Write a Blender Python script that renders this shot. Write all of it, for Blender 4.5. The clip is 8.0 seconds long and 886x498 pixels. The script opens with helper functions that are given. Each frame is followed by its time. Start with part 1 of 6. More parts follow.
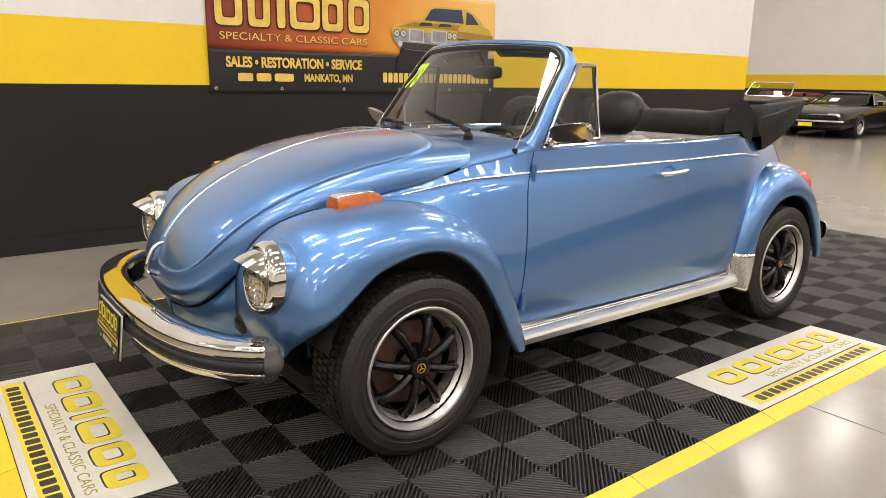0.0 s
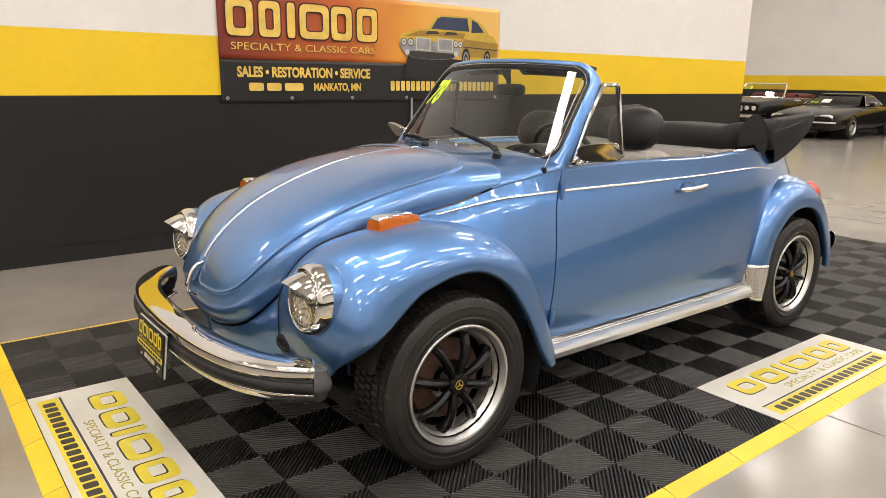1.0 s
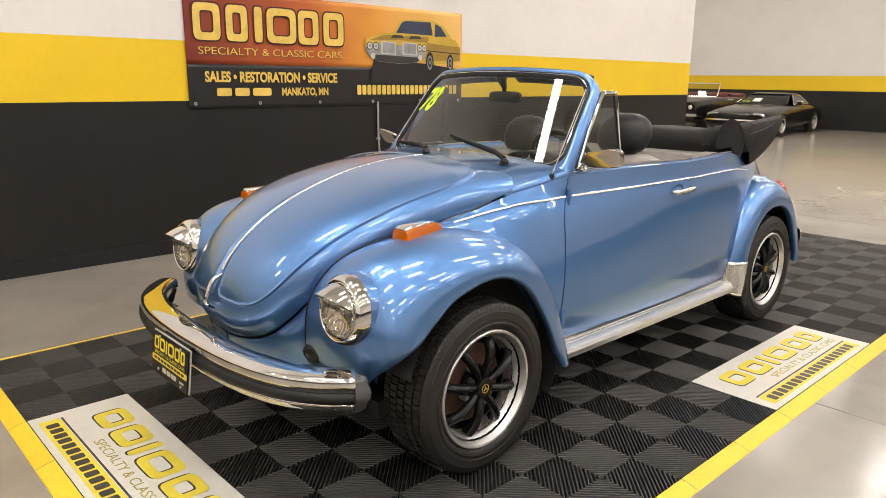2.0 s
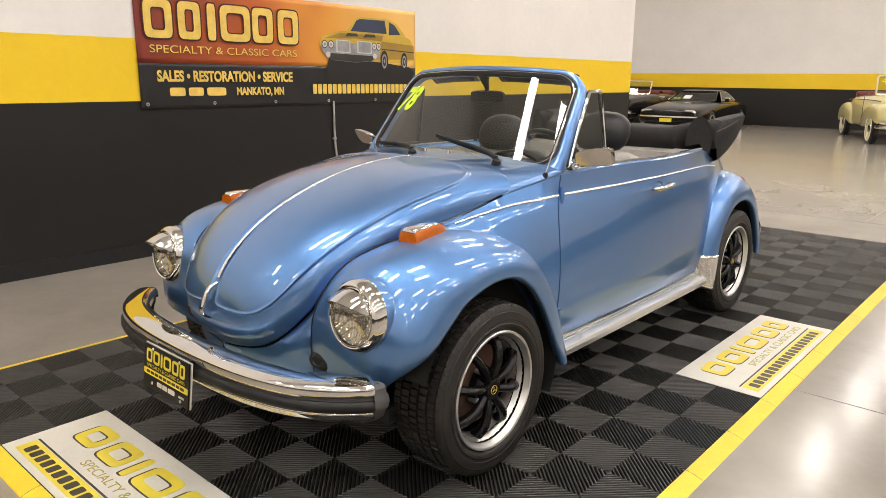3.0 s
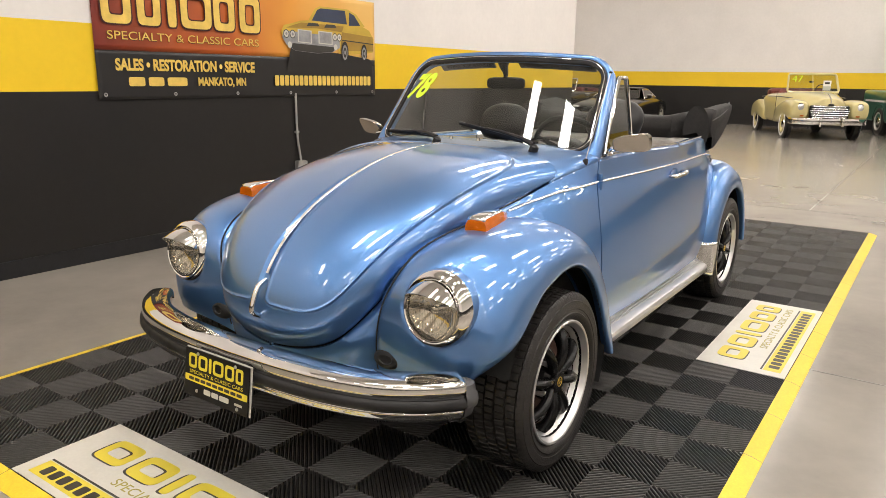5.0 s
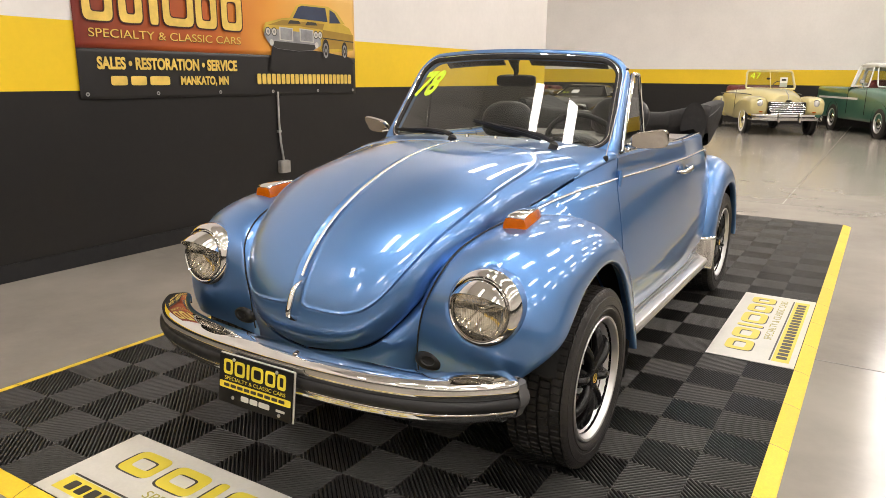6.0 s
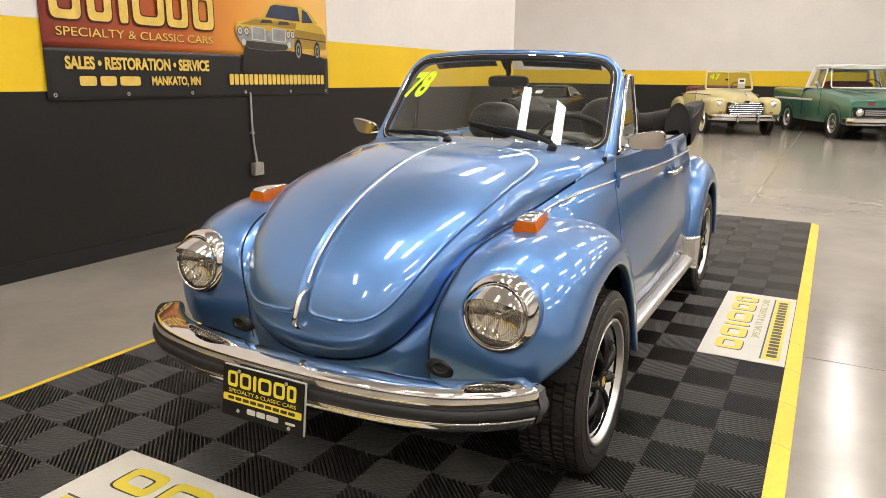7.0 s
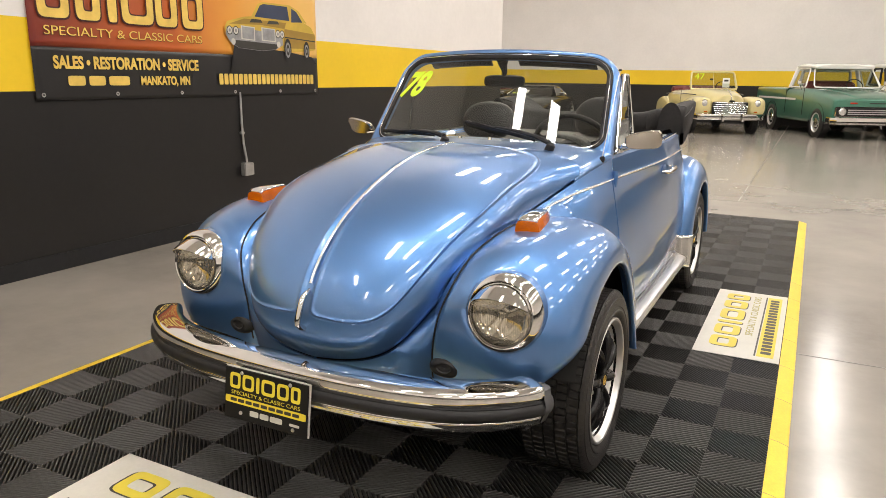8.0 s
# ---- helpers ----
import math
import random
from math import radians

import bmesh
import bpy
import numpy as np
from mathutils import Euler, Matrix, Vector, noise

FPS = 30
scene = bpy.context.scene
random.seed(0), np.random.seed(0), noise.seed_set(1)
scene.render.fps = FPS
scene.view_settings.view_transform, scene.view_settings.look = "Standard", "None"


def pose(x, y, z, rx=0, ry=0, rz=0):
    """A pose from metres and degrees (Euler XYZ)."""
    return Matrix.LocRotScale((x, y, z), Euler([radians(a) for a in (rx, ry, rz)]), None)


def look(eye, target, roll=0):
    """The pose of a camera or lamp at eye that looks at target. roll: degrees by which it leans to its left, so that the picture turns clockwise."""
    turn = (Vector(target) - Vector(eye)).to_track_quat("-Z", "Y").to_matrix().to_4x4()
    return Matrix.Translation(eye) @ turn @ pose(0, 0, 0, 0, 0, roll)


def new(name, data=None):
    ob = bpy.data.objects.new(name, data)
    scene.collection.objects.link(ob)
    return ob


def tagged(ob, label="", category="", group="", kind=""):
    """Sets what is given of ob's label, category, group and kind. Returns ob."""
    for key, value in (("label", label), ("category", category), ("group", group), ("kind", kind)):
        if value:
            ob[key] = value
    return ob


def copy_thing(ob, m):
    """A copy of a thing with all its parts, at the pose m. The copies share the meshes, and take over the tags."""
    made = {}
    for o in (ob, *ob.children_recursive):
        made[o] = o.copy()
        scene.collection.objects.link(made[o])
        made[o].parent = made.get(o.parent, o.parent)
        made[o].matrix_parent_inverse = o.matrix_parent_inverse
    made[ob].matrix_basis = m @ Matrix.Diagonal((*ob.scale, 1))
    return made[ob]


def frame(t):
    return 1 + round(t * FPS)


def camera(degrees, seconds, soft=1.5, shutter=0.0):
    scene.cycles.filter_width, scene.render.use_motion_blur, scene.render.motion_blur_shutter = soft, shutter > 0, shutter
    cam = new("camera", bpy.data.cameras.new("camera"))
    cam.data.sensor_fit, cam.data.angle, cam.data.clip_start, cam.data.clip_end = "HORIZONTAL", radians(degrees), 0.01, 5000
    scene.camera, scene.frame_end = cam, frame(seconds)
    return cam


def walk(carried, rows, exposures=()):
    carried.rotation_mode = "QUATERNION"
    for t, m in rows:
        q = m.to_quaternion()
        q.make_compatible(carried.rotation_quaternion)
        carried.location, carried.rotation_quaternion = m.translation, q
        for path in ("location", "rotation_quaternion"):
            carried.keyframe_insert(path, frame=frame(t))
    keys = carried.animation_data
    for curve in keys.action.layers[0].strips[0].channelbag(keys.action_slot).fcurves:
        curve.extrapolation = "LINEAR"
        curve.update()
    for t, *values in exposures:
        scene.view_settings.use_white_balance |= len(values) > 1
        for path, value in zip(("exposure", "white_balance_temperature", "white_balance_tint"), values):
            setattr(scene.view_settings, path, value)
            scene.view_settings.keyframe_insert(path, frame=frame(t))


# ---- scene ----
cam = camera(63.8, 8.0, soft=0.6)
PATH = [
    (0, (2.571, -1.317, 1.263), (1.021, -0.141, 0.801), 0.9),
    (0.5, (2.557, -1.359, 1.295), (1.01, -0.178, 0.835), 1.0),
    (1, (2.512, -1.474, 1.347), (0.978, -0.278, 0.882), 0.8),
    (1.5, (2.445, -1.625, 1.375), (0.964, -0.364, 0.91), 0.7),
    (3, (2.152, -1.88, 1.385), (0.86, -0.426, 0.918), 0.5),
    (3.5, (2.085, -1.998, 1.375), (0.879, -0.472, 0.91), 0.6),
    (4, (2.008, -2.067, 1.367), (0.851, -0.503, 0.902), 0.7),
    (4.5, (1.856, -2.067, 1.343), (0.725, -0.486, 0.876), 0.8),
    (5, (1.699, -2.11, 1.324), (0.591, -0.513, 0.855), 0.8),
    (6.5, (1.39, -2.26, 1.318), (0.431, -0.569, 0.846), 0.6),
    (7, (1.317, -2.265, 1.318), (0.399, -0.551, 0.848), 0.7),
    (7.5, (1.279, -2.293, 1.323), (0.386, -0.566, 0.852), 0.7),
    (8, (1.269, -2.287, 1.317), (0.387, -0.555, 0.847), 0.7),
]
walk(cam, [(t, look(eye, target, roll)) for t, eye, target, roll in PATH])

# ---- world and light ----
world = bpy.data.worlds.new("world")
scene.world = world
world.use_nodes = True
world.node_tree.nodes["Background"].inputs[0].default_value = (0.9, 0.95, 1.0, 1)
world.node_tree.nodes["Background"].inputs[1].default_value = 0.05
scene.view_settings.exposure = -0.02
LAMP_STRENGTH = 34.5
CEILING_Z = 6.0


# ---- materials ----
def material(name, color, rough=0.5, metal=0.0, coat=0.0, vary=0.0, scale=5.0, fine=0.0, bump=0.0, bump_scale=80.0,
             rough_vary=0.0, second=None, spec=0.5, random_vary=0.0):
    """A principled surface with two scales of mottling, uneven gloss and fine relief."""
    m = bpy.data.materials.new(name)
    m.use_nodes = True
    nt = m.node_tree
    p = nt.nodes["Principled BSDF"]
    p.inputs["Base Color"].default_value = (*color, 1)
    p.inputs["Roughness"].default_value = rough
    p.inputs["Metallic"].default_value = metal
    p.inputs["Coat Weight"].default_value = coat
    p.inputs["Coat Roughness"].default_value = 0.04
    p.inputs["Specular IOR Level"].default_value = spec
    if not (vary or bump or rough_vary or fine or random_vary):
        return m
    tc = nt.nodes.new("ShaderNodeTexCoord")

    def tex(s, detail=5.0):
        n = nt.nodes.new("ShaderNodeTexNoise")
        n.inputs["Scale"].default_value = s
        n.inputs["Detail"].default_value = detail
        n.inputs["Roughness"].default_value = 0.6
        nt.links.new(tc.outputs["Object"], n.inputs["Vector"])
        return n.outputs["Fac"]

    def remap(src, lo, hi):
        n = nt.nodes.new("ShaderNodeMapRange")
        n.inputs["From Min"].default_value, n.inputs["From Max"].default_value = 0.3, 0.7
        n.inputs["To Min"].default_value, n.inputs["To Max"].default_value = lo, hi
        nt.links.new(src, n.inputs["Value"])
        return n.outputs["Result"]

    def times(a, b):
        n = nt.nodes.new("ShaderNodeMath")
        n.operation = "MULTIPLY"
        nt.links.new(a, n.inputs[0])
        nt.links.new(b, n.inputs[1])
        return n.outputs[0]

    value = None
    if vary:
        value = remap(tex(scale), 1 - vary, 1 + vary)
    if fine:
        v2 = remap(tex(scale * 14, 8.0), 1 - fine, 1 + fine)
        value = v2 if value is None else times(value, v2)
    if random_vary:
        info = nt.nodes.new("ShaderNodeObjectInfo")
        r = nt.nodes.new("ShaderNodeMapRange")
        r.inputs["To Min"].default_value, r.inputs["To Max"].default_value = 1 - random_vary, 1 + random_vary
        nt.links.new(info.outputs["Random"], r.inputs["Value"])
        value = r.outputs["Result"] if value is None else times(value, r.outputs["Result"])
    if value is not None:
        mix = nt.nodes.new("ShaderNodeMix")
        mix.data_type, mix.blend_type = "RGBA", "MULTIPLY"
        mix.inputs[0].default_value = 1.0
        mix.inputs[6].default_value = (*color, 1)
        nt.links.new(value, mix.inputs[7])
        out = mix.outputs[2]
        if second:
            m2 = nt.nodes.new("ShaderNodeMix")
            m2.data_type = "RGBA"
            nt.links.new(remap(tex(scale * 0.35), 0.0, 1.0), m2.inputs[0])
            nt.links.new(out, m2.inputs[6])
            m2.inputs[7].default_value = (*second, 1)
            out = m2.outputs[2]
        nt.links.new(out, p.inputs["Base Color"])
    if rough_vary:
        nt.links.new(remap(tex(scale * 1.7), max(0.01, rough - rough_vary), min(1, rough + rough_vary)), p.inputs["Roughness"])
    if bump:
        b = nt.nodes.new("ShaderNodeBump")
        b.inputs["Strength"].default_value = bump
        b.inputs["Distance"].default_value = 0.01
        nt.links.new(tex(bump_scale, 6.0), b.inputs["Height"])
        nt.links.new(b.outputs["Normal"], p.inputs["Normal"])
    return m


def glow(name, color, strength):
    m = bpy.data.materials.new(name)
    m.use_nodes = True
    p = m.node_tree.nodes["Principled BSDF"]
    p.inputs["Base Color"].default_value = (*color, 1)
    p.inputs["Emission Color"].default_value = (*color, 1)
    p.inputs["Emission Strength"].default_value = strength
    return m


def glass(name, color, rough=0.0, clear=0.9, base=0.07):
    """A thin pane: mostly clear, with a sharp reflection that grows at grazing angles."""
    m = bpy.data.materials.new(name)
    m.use_nodes = True
    nt = m.node_tree
    nt.nodes.clear()
    out = nt.nodes.new("ShaderNodeOutputMaterial")
    mix = nt.nodes.new("ShaderNodeMixShader")
    lw = nt.nodes.new("ShaderNodeLayerWeight")
    lw.inputs["Blend"].default_value = 0.5
    po = nt.nodes.new("ShaderNodeMath")
    po.operation = "POWER"
    po.inputs[1].default_value = 4.5
    ma = nt.nodes.new("ShaderNodeMath")
    ma.operation = "MULTIPLY_ADD"
    ma.inputs[1].default_value, ma.inputs[2].default_value = 0.85, base
    tr = nt.nodes.new("ShaderNodeBsdfTransparent")
    tr.inputs["Color"].default_value = (*[c * clear for c in color], 1)
    gl = nt.nodes.new("ShaderNodeBsdfGlossy")
    gl.inputs["Roughness"].default_value = rough
    nt.links.new(lw.outputs["Facing"], po.inputs[0])
    nt.links.new(po.outputs[0], ma.inputs[0])
    nt.links.new(ma.outputs[0], mix.inputs[0])
    nt.links.new(tr.outputs[0], mix.inputs[1])
    nt.links.new(gl.outputs[0], mix.inputs[2])
    nt.links.new(mix.outputs[0], out.inputs[0])
    return m


PAINT = material("blue_metallic_paint", (0.097, 0.230, 0.505), 0.39, 0.84, 1.0, fine=0.02, scale=30)
PAINT.node_tree.nodes["Principled BSDF"].inputs["Coat Roughness"].default_value = 0.012
PAINT.node_tree.nodes["Principled BSDF"].inputs["Coat IOR"].default_value = 1.58
CHROME = material("chrome", (0.69, 0.68, 0.66), 0.035, 1.0, vary=0.03, scale=9, rough_vary=0.015)
ALU = material("brushed_aluminium", (0.66, 0.655, 0.65), 0.34, 0.85, vary=0.05, scale=6, rough_vary=0.05)
TRIM = material("bright_moulding", (0.92, 0.91, 0.89), 0.22, 1.0, vary=0.03, scale=12)
BOWL = material("lamp_reflector", (0.70, 0.69, 0.66), 0.05, 1.0, vary=0.05, scale=26)
RUBBER = material("tyre_rubber", (0.019, 0.0172, 0.016), 0.46, vary=0.25, scale=12, fine=0.15, bump=0.15, bump_scale=200, spec=0.4)
BLACKTRIM = material("black_rubber_trim", (0.013, 0.013, 0.014), 0.5, vary=0.15, scale=14, rough_vary=0.1, spec=0.35)
GREYTRIM = material("grey_bumper_end_rubber", (0.07, 0.07, 0.073), 0.55, vary=0.12, scale=18, rough_vary=0.1)
GLOSSBLACK = material("gloss_black_paint", (0.006, 0.006, 0.0065), 0.24, 0.0, 0.0, vary=0.1, scale=10, spec=0.3)
VINYL = material("black_vinyl", (0.011, 0.011, 0.012), 0.38, vary=0.15, scale=8, fine=0.1, bump=0.06, bump_scale=160, spec=0.35)
CANVAS = material("black_canvas", (0.021, 0.020, 0.020), 0.72, vary=0.2, scale=4, fine=0.12, bump=0.5, bump_scale=16, spec=0.3)
GREYCLOTH = material("grey_cloth", (0.36, 0.34, 0.32), 0.85, vary=0.12, scale=9, fine=0.1, bump=0.3, bump_scale=300)
DARK = material("dark_underbody", (0.008, 0.008, 0.008), 0.8, vary=0.3, scale=6)
AMBER = material("amber_lens", (0.50, 0.105, 0.001), 0.10, 0.0, 0.3, vary=0.12, scale=32, bump=0.25, bump_scale=90, spec=0.5)
RED = material("red_lens", (0.55, 0.02, 0.012), 0.15, 0.0, 0.5, vary=0.1, scale=20)
RUST = material("rusty_brake_drum", (0.075, 0.034, 0.022), 0.8, vary=0.35, scale=18, fine=0.2, bump=0.3)
LENS = material("fluted_headlamp_glass", (0.70, 0.69, 0.66), 0.08, 0.55, 0.8, vary=0.25, scale=22, bump=0.5, bump_scale=60)
GOLD = material("gold_emblem", (0.75, 0.50, 0.09), 0.35, 0.8, vary=0.2, scale=60)
SHIELD = glass("windscreen_glass", (0.84, 0.89, 0.84), 0.0, 0.80, 0.075)


def fluted_glass():
    """Pressed lamp glass: mostly clear, with upright ribs that break its gloss and scatter a little light."""
    m = glass("fluted_lamp_glass", (0.98, 0.95, 0.88), 0.03, 0.95, 0.16)
    nt = m.node_tree
    gloss, out = nt.nodes["Glossy BSDF"], nt.nodes["Material Output"]
    clear = out.inputs[0].links[0].from_socket
    tc = nt.nodes.new("ShaderNodeTexCoord")
    wave = nt.nodes.new("ShaderNodeTexWave")
    wave.bands_direction = "X"
    wave.inputs["Scale"].default_value = 70.0
    wave.inputs["Distortion"].default_value = 0.3
    bmp = nt.nodes.new("ShaderNodeBump")
    bmp.inputs["Strength"].default_value = 0.7
    bmp.inputs["Distance"].default_value = 0.004
    haze = nt.nodes.new("ShaderNodeBsdfDiffuse")
    haze.inputs["Color"].default_value = (0.75, 0.71, 0.62, 1)
    amount = nt.nodes.new("ShaderNodeMath")
    amount.operation = "MULTIPLY"
    amount.inputs[1].default_value = 0.13
    mix = nt.nodes.new("ShaderNodeMixShader")
    nt.links.new(tc.outputs["Object"], wave.inputs["Vector"])
    nt.links.new(wave.outputs["Fac"], bmp.inputs["Height"])
    nt.links.new(wave.outputs["Fac"], amount.inputs[0])
    nt.links.new(bmp.outputs["Normal"], gloss.inputs["Normal"])
    nt.links.new(amount.outputs[0], mix.inputs[0])
    nt.links.new(clear, mix.inputs[1])
    nt.links.new(haze.outputs[0], mix.inputs[2])
    nt.links.new(mix.outputs[0], out.inputs[0])
    return m


FLUTED = fluted_glass()
RIBGLASS = glass("rib_glass", (0.97, 0.95, 0.90), 0.08, 0.86, 0.12)
MIRRORBACK = material("dull_chrome", (0.44, 0.405, 0.365), 0.09, 1.0, vary=0.06, scale=14)
MIRROR = material("mirror_glass", (0.9, 0.9, 0.9), 0.02, 1.0)
LIME = material("lime_marker_paint", (0.62, 0.85, 0.03), 0.5, vary=0.06, scale=40)

CONCRETE = material("polished_concrete", (0.220, 0.201, 0.175), 0.18, 0.0, 0.0, vary=0.10, scale=2.2, fine=0.05, second=(0.335, 0.307, 0.268), spec=0.8)
CONCRETE.node_tree.nodes["Principled BSDF"].inputs["Coat Roughness"].default_value = 0.12
JOINT = material("floor_joint_filler", (0.17, 0.16, 0.145), 0.6, vary=0.2, scale=10)
WHITEWALL = material("white_wall_paint", (0.80, 0.77, 0.74), 0.6, vary=0.03, scale=1.2, fine=0.02, bump=0.05, bump_scale=60)
YELLOWWALL = material("yellow_wall_paint", (0.86, 0.58, 0.012), 0.5, vary=0.03, scale=1.5, fine=0.02, bump=0.05, bump_scale=60)
BLACKWALL = material("black_wall_paint", (0.0145, 0.0132, 0.0126), 0.45, vary=0.12, scale=1.3, fine=0.08, bump=0.05, bump_scale=60, spec=0.35)
CEILING = material("ceiling_paint", (0.80, 0.78, 0.75), 0.8, vary=0.04, scale=0.8, fine=0.03)
TILE = material("black_floor_tile", (0.0275, 0.0258, 0.0238), 0.42, vary=0.18, scale=3, fine=0.3, rough_vary=0.03, random_vary=0.10, spec=0.6)
TILEBASE = material("tile_underside", (0.006, 0.006, 0.006), 0.85, vary=0.1, scale=5)
YEDGE = material("yellow_tile_edge", (0.78, 0.55, 0.03), 0.42, vary=0.06, scale=9, fine=0.08, random_vary=0.06)
PANELWHITE = material("white_printed_panel", (0.60, 0.585, 0.53), 0.38, vary=0.05, scale=6, fine=0.03, rough_vary=0.08)
PRINTYELLOW = material("yellow_print", (0.68, 0.56, 0.05), 0.4, vary=0.06, scale=9)
PRINTOLIVE = material("olive_print", (0.34, 0.30, 0.05), 0.45, vary=0.1, scale=20)
PRINTDARK = material("dark_print", (0.035, 0.033, 0.028), 0.45, vary=0.1, scale=20)
STEEL = material("galvanised_steel", (0.52, 0.51, 0.50), 0.42, 0.8, vary=0.12, scale=20)


# ---- geometry tools ----
class Geo:
    """Collects vertices and faces of one mesh."""

    def __init__(self):
        self.v, self.f = [], []

    def grid(self, rows, wrap_u=False, wrap_v=False, flip=False):
        b, n, m = len(self.v), len(rows), len(rows[0])
        for r in rows:
            self.v.extend(tuple(float(c) for c in p) for p in r)
        for i in range(n if wrap_v else n - 1):
            for j in range(m if wrap_u else m - 1):
                q = (b + i * m + j, b + i * m + (j + 1) % m, b + ((i + 1) % n) * m + (j + 1) % m, b + ((i + 1) % n) * m + j)
                self.f.append(q[::-1] if flip else q)
        return self

    def fan(self, ring, flip=False):
        b = len(self.v)
        self.v.extend(tuple(float(c) for c in p) for p in ring)
        q = tuple(range(b, b + len(ring)))
        self.f.append(q[::-1] if flip else q)
        return self

    def box(self, x0, x1, y0, y1, z0, z1):
        b = len(self.v)
        self.v += [(x, y, z) for x in (x0, x1) for y in (y0, y1) for z in (z0, z1)]
        for q in ((0, 1, 3, 2), (4, 6, 7, 5), (0, 4, 5, 1), (2, 3, 7, 6), (0, 2, 6, 4), (1, 5, 7, 3)):
            self.f.append(tuple(b + k for k in q))
        return self

    def tube(self, pts, r, n=8, closed=False, squash=1.0):
        """A round bar along a path; r is a number or one for each point."""
        pts = [Vector(p) for p in pts]
        rows = []
        side = None
        for i, p in enumerate(pts):
            a = pts[(i - 1) % len(pts)] if (closed or i) else p
            c = pts[(i + 1) % len(pts)] if (closed or i < len(pts) - 1) else p
            d = (c - a).normalized()
            if side is None:
                side = d.cross(Vector((0, 0, 1)) if abs(d.z) < 0.9 else Vector((1, 0, 0))).normalized()
            side = (side - d * side.dot(d)).normalized()
            up = side.cross(d)
            rr = r[i] if isinstance(r, (list, tuple)) else r
            rows.append([p + side * rr * math.cos(k * math.tau / n) + up * rr * squash * math.sin(k * math.tau / n) for k in range(n)])
        self.grid(rows, wrap_u=True, wrap_v=closed)
        if not closed:
            self.fan(rows[0])
            self.fan(rows[-1], True)
        return self

    def revolve(self, profile, n=48, m=None, radius=None):
        """profile: (offset along x, radius); turned round the x axis, then placed by m."""
        rows = []
        for k in range(n):
            a = k * math.tau / n
            row = []
            for i, (x, r) in enumerate(profile):
                if radius:
                    r = radius(i, k, r)
                p = Vector((x, r * math.cos(a), r * math.sin(a)))
                row.append(m @ p if m else p)
            rows.append(row)
        return self.grid(rows, wrap_v=True)

    def move(self, m):
        self.v = [tuple(m @ Vector(p)) for p in self.v]
        return self

    def mesh(self, name, mats, angle=40, bevel=0.0):
        me = bpy.data.meshes.new(name)
        me.from_pydata(self.v, [], self.f)
        bm = bmesh.new()
        bm.from_mesh(me)
        bmesh.ops.remove_doubles(bm, verts=bm.verts, dist=1e-5)
        bmesh.ops.recalc_face_normals(bm, faces=bm.faces)
        if bevel:
            edges = [e for e in bm.edges if len(e.link_faces) == 2 and e.calc_face_angle(0) > 0.6]
            bmesh.ops.bevel(bm, geom=edges, offset=bevel, segments=2, affect="EDGES", clamp_overlap=True)
        bm.to_mesh(me)
        bm.free()
        me.materials.append(mats)
        for p in me.polygons:
            p.use_smooth = True
        me.set_sharp_from_angle(angle=radians(angle))
        return me


def part(name, geo, mat, parent=None, label="", angle=40, bevel=0.0, thick=0.0, m=None, offset=-1.0):
    """One mesh object, under its thing or part when parent is given."""
    me = geo.mesh(name, mat, angle, bevel) if isinstance(geo, Geo) else geo
    ob = new(name, me)
    if parent is not None:
        ob.parent = parent
    if m is not None:
        ob.matrix_basis = m
    if label:
        tagged(ob, label)
    if thick:
        mod = ob.modifiers.new("thickness", "SOLIDIFY")
        mod.thickness, mod.offset = thick, offset
    return ob


def thing(name, m, label, category, group="", kind=""):
    ob = new(name)
    ob.empty_display_size = 0.2
    ob.matrix_basis = m
    return tagged(ob, label, category, group, kind)


def spline(points, n):
    """n points evenly by index along a smooth curve through the given points."""
    P = np.array(points, float)
    out = []
    for s in np.linspace(0, len(P) - 1, n):
        i = min(int(s), len(P) - 2)
        t = s - i
        p0 = P[i - 1] if i > 0 else 2 * P[0] - P[1]
        p3 = P[i + 2] if i + 2 < len(P) else 2 * P[-1] - P[-2]
        p1, p2 = P[i], P[i + 1]
        out.append(0.5 * (2 * p1 + (p2 - p0) * t + (2 * p0 - 5 * p1 + 4 * p2 - p3) * t * t + (3 * p1 - p0 - 3 * p2 + p3) * t ** 3))
    return np.array(out)


def ease(a, b, x):
    t = min(1.0, max(0.0, (x - a) / (b - a)))
    return t * t * (3 - 2 * t)


